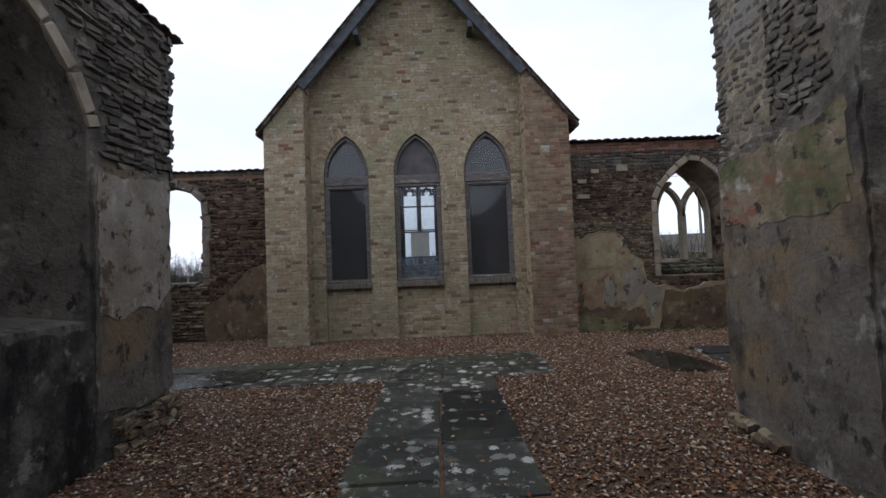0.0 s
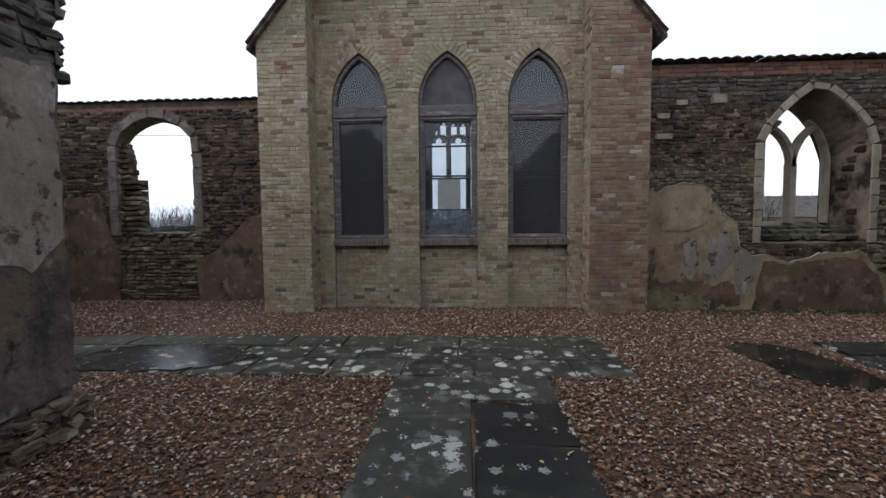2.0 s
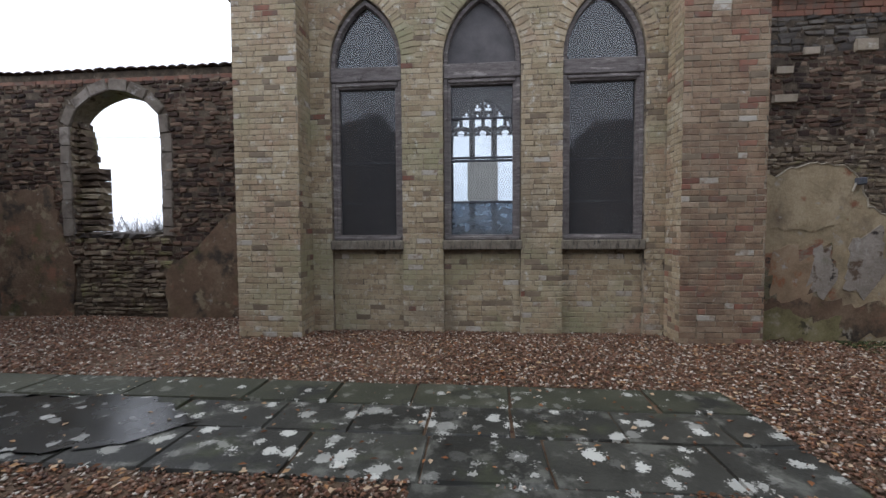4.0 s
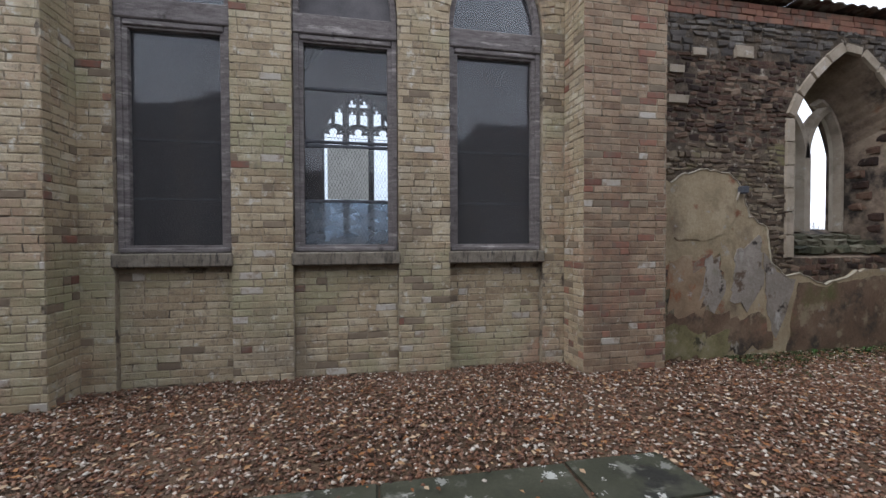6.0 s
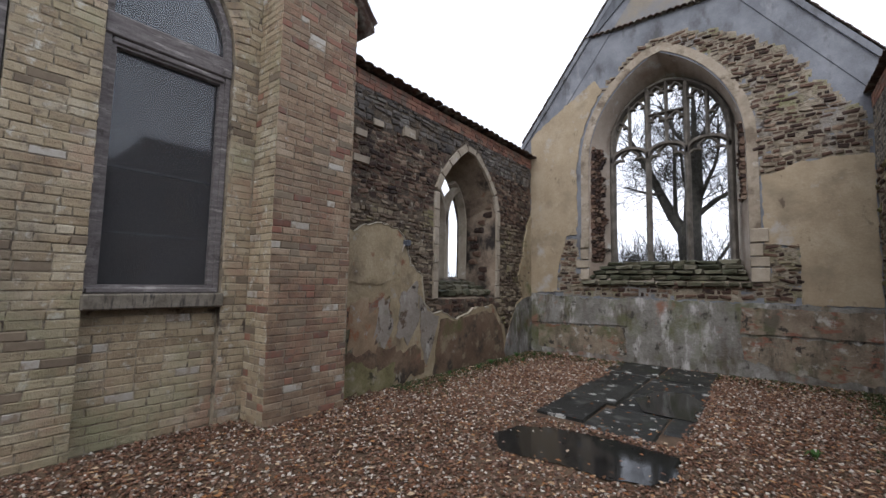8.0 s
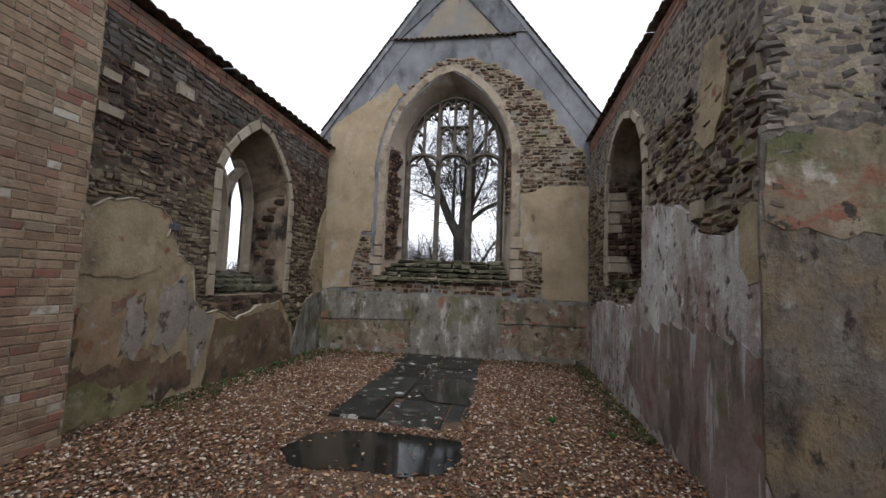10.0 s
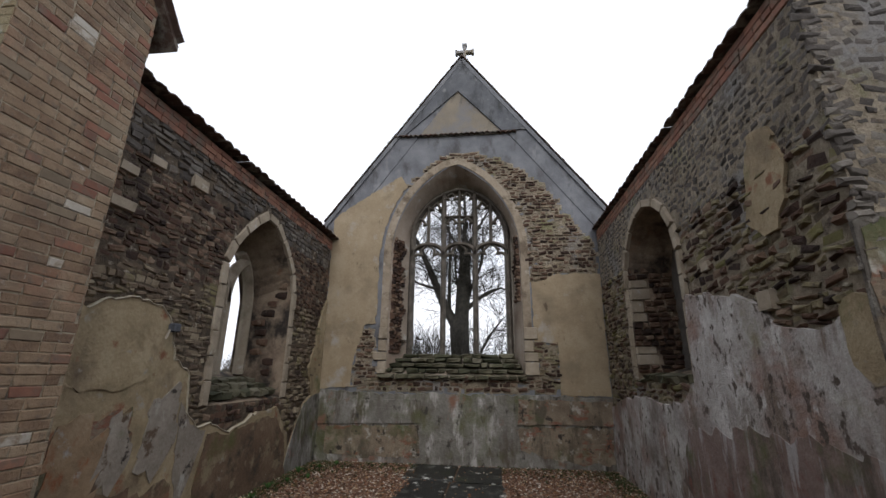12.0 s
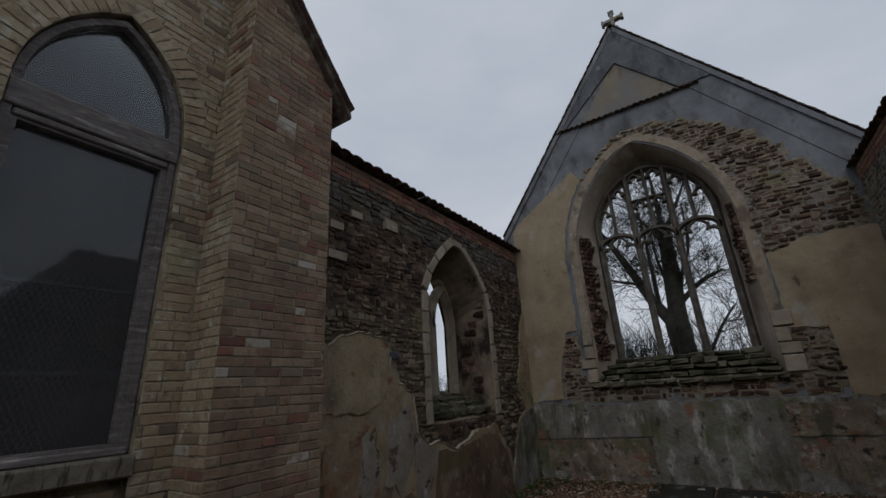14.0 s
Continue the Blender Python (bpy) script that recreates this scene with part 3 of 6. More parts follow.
# south wall, eastern part, with a blind niche
s_front = arch(5.70, 7.60, 1.56, 3.10, 3.97, lean=0.15)
s_back = arch(5.92, 7.42, 1.75, 3.0, 3.86, lean=0.15)
bm = slab(rect(3.31, EX + 0.4, -0.05, 4.50), [(s_front, s_back)], "y", SY, SY - 0.6, None, True)
wall_se = tagged(part("wall_south_east", bm, [LIME_MORTAR, SOOTED]), "limewashed rubble wall with a blind niche", "wall", kind="structure")
bm = bmesh.new()
box(bm, 3.95, EX + 0.4, SY - 0.85, SY - 0.602, -0.05, 4.40)
tagged(part("wall_south_east_back", bm, GREY_STONE), "rough rubble backing of the blind niche", "wall", kind="structure")
# transept walls
l_front = arch(1.2, 3.62, 1.30, 3.05, 4.15, n=10, lean=0.35)
l_back = arch(1.45, 3.45, 1.40, 2.98, 4.0, n=10, lean=0.35)
wall_tw = tagged(part("wall_transept_west", slab(rect(-4.0, 4.75, -0.05, 4.55), [(l_front, l_back)], "x", -2.65, -3.25), WEATHERED), "weathered plastered wall with a blocked window embrasure", "wall", kind="structure")
bm = bmesh.new()
box(bm, -3.6, -3.252, -4.0, 4.74, -0.05, 4.5)
tagged(part("wall_transept_west_back", bm, PLASTER), "rough infill of the blocked embrasure", "wall", kind="structure")
r_front = arch(0.1, 2.50, 1.45, 3.05, 4.15, n=10, lean=0.35)
r_back = arch(0.3, 2.30, 1.5, 2.95, 3.95, n=10, lean=0.35)
wall_te = tagged(part("wall_transept_east", slab(rect(-4.0, SY - 0.605, -0.05, 4.55), [(r_front, r_back)], "x", 3.33, 3.70), WEATHERED), "weathered plastered wall with a blocked window embrasure", "wall", kind="structure")
bm = bmesh.new()
box(bm, 3.702, 3.95, -4.0, SY - 0.605, -0.05, 4.5)
tagged(part("wall_transept_east_back", bm, WEATHERED), "rough infill of the blocked embrasure", "wall", kind="structure")
bm = bmesh.new()
box(bm, -3.6, 3.9, -4.6, -4.002, -0.05, 4.5)
tagged(part("wall_transept_south", bm, WEATHERED), "weathered plastered closing wall", "wall", kind="structure")
bm = bmesh.new()
box(bm, -9.6, -3.602, 4.15, 4.75, -0.05, 4.4)
tagged(part("wall_south_west", bm, GREY_STONE), "rubble wall of the ruined nave", "wall", kind="structure")
bm = bmesh.new()
box(bm, -10.2, -9.602, 4.15, 11.25, -0.05, 4.4)
tagged(part("wall_west", bm, GREY_STONE), "rubble end wall of the ruined nave", "wall", kind="structure")

# ---- brick gable ----
BX0, BX1, BM = -3.33, 3.65, 0.2
PIER, FACE, PANEL = 9.26, 9.70, 9.78
WINS = [(-2.11, -1.05), (-0.45, 0.655), (1.235, 2.35)]
SLOPE = 1.19


def roofline(x):
    return 9.18 - SLOPE * abs(x - BM)


holes = []
for a0, a1 in WINS:
    holes.append(arch(a0, a1, 1.20, 3.92, 4.86, n=8))
out = [(-2.42, -0.05), (2.64, -0.05), (2.64, roofline(2.64) - 0.05), (BM, 9.1), (-2.42, roofline(-2.42) - 0.05)]
bm = slab(out, holes + [rect(a0, a1, -0.02, 1.198) for a0, a1 in WINS], "y", FACE, FACE + 0.35)
gable_wall = tagged(part("wall_brick_gable", bm, MORTAR), "yellow-brown brick gable wall with three lancet windows", "wall", kind="structure")
bm = bmesh.new()
for a0, a1 in WINS:
    box(bm, a0 - 0.001, a1 + 0.001, PANEL, FACE + 0.3, -0.05, 1.199)
part("panel_core", bm, MORTAR, gable_wall)
for a, b in ((BX0, -2.41), (2.63, BX1)):
    zs = [(a, roofline(a) - 0.06), (b, roofline(b) - 0.06)]
    bm = slab([(a, -0.05), (b, -0.05), (b, zs[1][1]), (a, zs[0][1])], [], "y", PIER, 10.45 if a < 0 else 10.3)
    part("pier_core", bm, MORTAR, gable_wall)
# ---- pieces: bricks, stones, tiles ----
rng = np.random.default_rng(7)
FACING = {"-y": math.pi, "+y": 0.0, "-x": math.pi / 2, "+x": -math.pi / 2}


def block(jit, cham, seed):
    """A unit block, half a unit each way, whose front (+y) is chamfered and uneven."""
    r = np.random.default_rng(seed)
    c = cham
    v = []
    for sx, sz in ((-1, -1), (1, -1), (1, 1), (-1, 1)):
        v.append((0.5 * sx, -0.5, 0.5 * sz))
    for sx, sz in ((-1, -1), (1, -1), (1, 1), (-1, 1)):
        v.append((0.5 * sx + r.uniform(-jit, jit), 0.1 + r.uniform(-jit, jit), 0.5 * sz + r.uniform(-jit, jit)))
    for sx, sz in ((-1, -1), (1, -1), (1, 1), (-1, 1)):
        v.append(((0.5 - c * 0.5) * sx + r.uniform(-jit, jit), 0.5 + r.uniform(-jit, jit), (0.5 - c) * sz + r.uniform(-jit, jit)))
    f = []
    for a in (0, 4):
        for i in range(4):
            j = (i + 1) % 4
            f.append((a + j, a + i, a + 4 + i, a + 4 + j))
    f.append((11, 10, 9, 8))
    return np.array(v), f


def mesh_of(name, v, f, material):
    me = bpy.data.meshes.new(name)
    me.from_pydata([tuple(p) for p in v], [], f)
    me.materials.append(material)
    return me


def lay(name, parent, variants, items, material, near=None, most=300, rest="", label=""):
    """items: matrices, 4 x 4. The first that suit near() become parts that share meshes, the rest one joined part."""
    close = [m for m in items if near is None or near(m)][:most]
    ids = {id(m) for m in close}
    others = [m for m in items if id(m) not in ids]
    shared = [mesh_of(name, v, f, material) for v, f in variants]
    for i, m in enumerate(close):
        ob = new(name, shared[i % len(shared)])
        ob.parent = parent
        ob.matrix_basis = Matrix(m)
        if label:
            ob["label"] = label
    if others:
        vs, fs, at = [], [], 0
        for i, m in enumerate(others):
            v, f = variants[i % len(variants)]
            vs.append(v @ m[:3, :3].T + m[:3, 3])
            fs += [tuple(k + at for k in face) for face in f]
            at += len(v)
        ob = new(rest or name + "s", mesh_of(rest or name + "s", np.concatenate(vs), fs, material))
        ob.parent = parent
        ob["kind"] = "stuff"
        ob["label"] = label or "the rest of the " + name.replace("_", " ") + " courses"
    return close


def spot(facing, a, d, z, la, depth, lz, turn=0.0):
    """The matrix of a block on a wall face: along a, at depth d, height z; size la x depth x lz; turned in the wall's plane."""
    th = FACING[facing]
    c, s = math.cos(th), math.sin(th)
    rz = np.array([[c, -s, 0], [s, c, 0], [0, 0, 1.0]])
    ct, st = math.cos(turn), math.sin(turn)
    ry = np.array([[ct, 0, st], [0, 1, 0], [-st, 0, ct]])
    m = np.eye(4)
    m[:3, :3] = rz @ ry @ np.diag([la, depth, lz])
    m[:3, 3] = (a, d, z) if facing[1] == "y" else (d, a, z)
    return m


def inside(poly, a, z):
    hit = False
    j = len(poly) - 1
    for i in range(len(poly)):
        (x0, z0), (x1, z1) = poly[i], poly[j]
        if (z0 > z) != (z1 > z) and a < (x1 - x0) * (z - z0) / (z1 - z0) + x0:
            hit = not hit
        j = i
    return hit


def grown(loop, g):
    """An opening's loop pushed outwards by g (and down)."""
    mid = sum(p[0] for p in loop) / len(loop)
    top, low = max(p[1] for p in loop), min(p[1] for p in loop)
    return [(p[0] + (g if p[0] > mid else -g if p[0] < mid else 0), p[1] + (-g * 0.3 if p[1] == low else g * (p[1] - low) / (top - low))) for p in loop]


BRICKS = [block(0.045, 0.09, 100 + i) for i in range(10)]
STONES = [block(0.13, 0.22, 200 + i) for i in range(16)]
SMOOTHED = [block(0.15, 0.30, 240 + i) for i in range(16)]
ASHLAR = [block(0.03, 0.06, 300 + i) for i in range(6)]


def brick_rows(facing, d, a0, a1, z0, z1, ok, proud=0.0072, course=0.0762):
    items = []
    k = int((z1 - z0) / course)
    for r in range(k):
        z = z0 + (r + 0.5) * course
        a = a0
        a -= 0.0 if r % 2 else 0.112
        while a < a1:
            head = rng.random() < 0.16
            la = 0.1025 if head else 0.215
            la = la * rng.uniform(0.95, 1.04)
            b0, b1 = max(a, a0), min(a + la, a1)
            e0, e1 = ok(b0 + 0.004, z), ok(b1 - 0.004, z)
            if e0 != e1:
                lo, hi = b0, b1
                for _ in range(7):
                    mid = (lo + hi) / 2
                    if ok(mid, z) == e0:
                        lo = mid
                    else:
                        hi = mid
                b0, b1 = (b0, lo) if e0 else (hi, b1)
            if (e0 or e1) and b1 - b0 > 0.03:
                items.append(spot(facing, (b0 + b1) / 2, d, z + rng.uniform(-0.003, 0.003), b1 - b0, 2 * proud * rng.uniform(0.45, 1.3), 0.0685 * rng.uniform(0.96, 1.04), rng.uniform(-0.014, 0.014)))
            a += la + 0.0085
    return items


def rubble_rows(facing, d, a0, a1, z0, z1, ok, high=(0.06, 0.11), long=(0.12, 0.36), proud=(0.015, 0.06), gap=0.014, tilt=0.05):
    items = []
    z = z0
    while z < z1:
        h = rng.uniform(*high)
        a = a0 - rng.uniform(0, 0.2)
        while a < a1:
            la = rng.uniform(*long)
            hh = h * rng.uniform(0.75, 1.15)
            am, zm = a + la / 2, z + h / 2 + rng.uniform(-0.012, 0.012)
            if ok(am, zm) and a > a0 - 0.03 and a + la < a1 + 0.03 and rng.random() < 0.92:
                items.append(spot(facing, am, d, zm, la, max(0.004, 2 * rng.uniform(*proud)), hh, rng.uniform(-tilt, tilt)))
            a += la + gap * rng.uniform(0.4, 1.6)
        z += h + gap * 0.8
    return items


def ring(facing, d, loop, width, long, proud, start=1, end=-1, gap=0.012, offset=0.5):
    """Voussoirs and jamb stones laid round an opening's loop, outside it."""
    items = []
    pts = loop[start:end] if end else loop[start:]
    mid = sum(p[0] for p in loop) / len(loop)
    dense = []
    for p, q in zip(pts[:-1], pts[1:]):
        n = max(1, int(math.dist(p, q) / 0.02))
        dense += [(p[0] + (q[0] - p[0]) * i / n, p[1] + (q[1] - p[1]) * i / n) for i in range(n)]
    dense.append(pts[-1])
    step = max(2, int(long / 0.02))
    for i in range(0, len(dense) - 2, step):
        p, q = dense[i], dense[min(i + step, len(dense) - 1)]
        la = math.dist(p, q)
        if la < 0.03:
            continue
        tx, tz = (q[0] - p[0]) / la, (q[1] - p[1]) / la
        nx, nz = -tz, tx
        w = width * rng.uniform(0.9, 1.12)
        am, zm = (p[0] + q[0]) / 2 + nx * w * offset, (p[1] + q[1]) / 2 + nz * w * offset
        turn = math.atan2(tz, tx)
        if facing in ("-y", "+x"):
            turn = math.pi - turn
        items.append(spot(facing, am, d, zm, la - gap, 2 * proud * rng.uniform(0.8, 1.2), w, -turn))
    return items


def ragged(poly, amp=0.025, step=0.07, keep=None):
    """An outline broken into short uneven lengths."""
    out = []
    for i, p in enumerate(poly):
        q = poly[(i + 1) % len(poly)]
        n = max(1, int(math.dist(p, q) / step))
        for k in range(n):
            a, z = p[0] + (q[0] - p[0]) * k / n, p[1] + (q[1] - p[1]) * k / n
            w = amp * 2.2 * noise.noise((a * 7.3, z * 7.3, 3.1)) + amp * rng.uniform(-0.35, 0.35)
            if keep is not None and abs(a - keep) < 0.004:
                out.append((a + 0.012 * noise.noise((0, z * 2.0, 1.7)), z))
            elif k:
                out.append((a + w * 0.7, z + w))
            else:
                out.append((a, z))
    return out


def plaster(name, poly, axis, d0, d1, material, parent, label="", amp=0.025, keep=None):
    return part(name, slab(ragged(poly, amp, 0.07, keep), [], axis, d0, d1), material, parent, label)


# roof of the brick building
def roof_side(s):
    bm = bmesh.new()
    ex = BX0 - 0.14 if s < 0 else BX1 + 0.22
    z0, z1 = roofline(ex), roofline(BM)
    v = []
    for y in (9.17, 19.9):
        for x, z in ((ex, z0), (BM, z1)):
            for d in (-0.06, 0.0):
                v.append(bm.verts.new((x, y, z + d)))
    for f in ((0, 1, 3, 2), (4, 6, 7, 5), (0, 4, 5, 1), (2, 3, 7, 6), (1, 5, 7, 3), (0, 2, 6, 4)):
        bm.faces.new([v[i] for i in f])
    bmesh.ops.recalc_face_normals(bm, faces=bm.faces[:])
    return bm


chapel_roof = thing("chapel_roof", "steep plain-tiled roof with a tiled verge on the brick building", "roof", kind="structure")
for s in (-1, 1):
    part("roof_slope", roof_side(s), TILE, chapel_roof)
tiles = []
ang = math.atan(SLOPE)
for s in (-1, 1):
    length = (3.67 if s < 0 else 3.69) / math.cos(ang)
    for i in range(int(length / 0.1)):
        u = i * 0.1 * math.cos(ang)
        x = BM + s * u
        for y in (9.19, 9.36, 9.53):
            tiles.append(spot("-y", x, y, roofline(x) + 0.012 + rng.uniform(0, 0.008), 0.165 + rng.uniform(-0.01, 0.01), 0.17, 0.018, -s * (ang - 0.07)))
lay("roof_tile", chapel_roof, [block(0.03, 0.1, 400 + i) for i in range(4)], tiles, TILE)
# bargeboards and purlin ends
barge = thing("bargeboard", "dark weathered timber bargeboards under the brick gable's roof", "bargeboard")
for s in (-1, 1):
    bm = bmesh.new()
    x0 = -2.43 if s < 0 else 2.65
    bar(bm, [(x0, roofline(x0) - 0.21), (BM, roofline(BM) - 0.21)], 0.20, 9.17, 9.25, cham=0.92)
    part("board", bm, DARK_TIMBER, barge)
    for u in (0.52, 0.06):
        x = x0 + (BM - x0) * (1 - u)
        bm = bmesh.new()
        box(bm, x - 0.06, x + 0.06, 9.20, 9.69, roofline(x) - 0.52, roofline(x) - 0.34)
        part("purlin_end", bevel(bm, 0.01), DARK_TIMBER, barge)

# the brick building's inside, its gloom put into near-black base colours
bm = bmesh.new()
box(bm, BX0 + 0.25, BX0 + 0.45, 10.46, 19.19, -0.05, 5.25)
tagged(part("wall_chapel_west", bm, PAINTED_GLOOM), "side wall inside the brick building, coloured near-black for gloom", "wall", kind="structure")
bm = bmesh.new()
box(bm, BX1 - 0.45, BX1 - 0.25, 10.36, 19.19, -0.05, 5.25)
tagged(part("wall_chapel_east", bm, PAINTED_GLOOM), "side wall inside the brick building, coloured near-black for gloom", "wall", kind="structure")
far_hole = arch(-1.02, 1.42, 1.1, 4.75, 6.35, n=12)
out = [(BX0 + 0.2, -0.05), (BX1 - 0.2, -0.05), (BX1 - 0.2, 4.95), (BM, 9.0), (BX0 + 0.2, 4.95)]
tagged(part("wall_chapel_north", slab(out, [far_hole], "y", 19.2, 19.6), PAINTED_GLOOM), "far wall with a traceried window, coloured near-black for gloom", "wall", kind="structure")
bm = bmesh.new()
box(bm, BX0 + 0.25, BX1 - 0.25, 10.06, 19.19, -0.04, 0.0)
tagged(part("floor_chapel", bm, PAINTED_GLOOM), "floor inside the brick building, coloured near-black for gloom", "floor", kind="structure")


# ---- tracery windows ----
def head(c, half, z, rise):
    """A cusped light head."""
    shape = [(-1, 0), (-0.97, 0.28), (-0.74, 0.50), (-0.42, 0.46), (-0.50, 0.74), (-0.30, 1.0), (0, 1.25)]
    pts = [(c + half * x, z + rise * u) for x, u in shape]
    return pts + [(2 * c - x, u) for x, u in reversed(pts[:-1])]


def top_at(loop, a):
    best = 0
    for p, q in zip(loop[:-1], loop[1:]):
        if min(p[0], q[0]) <= a <= max(p[0], q[0]) and abs(q[0] - p[0]) > 1e-6:
            best = max(best, p[1] + (q[1] - p[1]) * (a - p[0]) / (q[0] - p[0]))
    return best


def perpendicular(name, loop, axis, d0, d1, sill, heads, bars_at, material, label, broken=False, k=1.0):
    win = thing(name, label, "window", kind="structure")
    a0, a1 = min(p[0] for p in loop), max(p[0] for p in loop)
    w = (a1 - a0) / 3
    for n in (1, 2):
        a = a0 + w * n
        part("mullion", bar(bmesh.new(), [(a, sill), (a, top_at(loop, a) + 0.03)], 0.125 * k, d0, d1, axis), material, win)
    for n in range(3):
        c = a0 + w * (n + 0.5)
        curve = [(c + w * 0.5 * math.cos(u), heads - 0.30 + 0.27 * math.sin(u) ** 0.8) for u in [math.pi * i / 14 for i in range(15)]]
        part("light_head", bar(bmesh.new(), curve, 0.10 * k, d0, d1, axis, cham=0.5), material, win)
        part("cusp", bar(bmesh.new(), head(c, w / 2 - 0.03, heads - 0.40, 0.29), 0.055 * k, d0 + 0.04, d1 - 0.04, axis, cham=0.6), material, win)
        part("super_mullion", bar(bmesh.new(), [(c, heads - 0.02), (c, top_at(loop, c) + 0.03)], 0.08 * k, d0 + 0.01, d1 - 0.01, axis), material, win)
        for s in (-1, 1):
            cc = c + s * w / 4
            t = top_at(loop, cc)
            zh = t - (0.30 if n == 1 else 0.34)
            if n == 1 and not broken:
                zh = t - 0.26
            if zh > heads + 0.05:
                part("panel_head", bar(bmesh.new(), head(cc, w / 4, zh, 0.17), 0.06 * k, d0 + 0.03, d1 - 0.03, axis, cham=0.5), material, win)
            if n == 1:
                part("panel_head", bar(bmesh.new(), head(cc, w / 4, bars_at - 0.22, 0.16), 0.06 * k, d0 + 0.03, d1 - 0.03, axis, cham=0.5), material, win)
    part("transom", bar(bmesh.new(), [(a0 + w, bars_at), (a0 + 2 * w, bars_at)], 0.07 * k, d0 + 0.01, d1 - 0.01, axis), material, win)
    part("frame", bar(bmesh.new(), [(p[0], p[1]) for p in loop], 0.14 * k, d0, d1, axis), material, win)
    return win


e_mid = arch(5.66, 7.80, 2.00, 4.55, 5.76, n=14)
perpendicular("window_1", e_mid, "x", EX + 0.42, EX + 0.62, 2.0, 4.47, 5.09, BACKLIT_TRACERY, "tall three-light stone tracery window without glass")
# far tracery takes the same near-black, as a silhouette against the sky
perpendicular("window_2", far_hole, "y", 19.25, 19.45, 1.1, 5.3, 5.85, PAINTED_GLOOM, "damaged three-light tracery window at the far end, coloured as a dark silhouette", broken=True, k=1.7)

# two-light window of the north wall
win = thing("window_3", "two-light stone window with branching tracery, unglazed", "window", kind="structure")
yd0, yd1 = NY + 0.56, NY + 0.74
nb = arch(6.05, 7.37, 1.60, 2.75, 3.80, n=9, lean=0.5)
part("mullion", bar(bmesh.new(), [(6.71, 1.58), (6.71, 2.72)], 0.21, yd0, yd1, cham=0.55), LIMESTONE, win)
for s in (-1, 1):
    arm = [(6.71 + s * 0.66 * (1 - math.cos(u)) * 0.95, 2.66 + 0.80 * math.sin(u)) for u in [i * 1.22 / 8 for i in range(9)]]
    part("tracery_arm", bar(bmesh.new(), arm, 0.16, yd0, yd1, cham=0.5), LIMESTONE, win)
    side = [(6.71 + s * 0.655, 1.58), (6.71 + s * 0.655, 2.6)] + [(6.71 + s * 0.66 * math.cos(u * 0.9), 2.6 + 0.95 * math.sin(u)) for u in [i * 1.3 / 8 for i in range(1, 9)]]
    part("jamb_moulding", bar(bmesh.new(), side, 0.13, yd0, yd1), LIMESTONE, win)

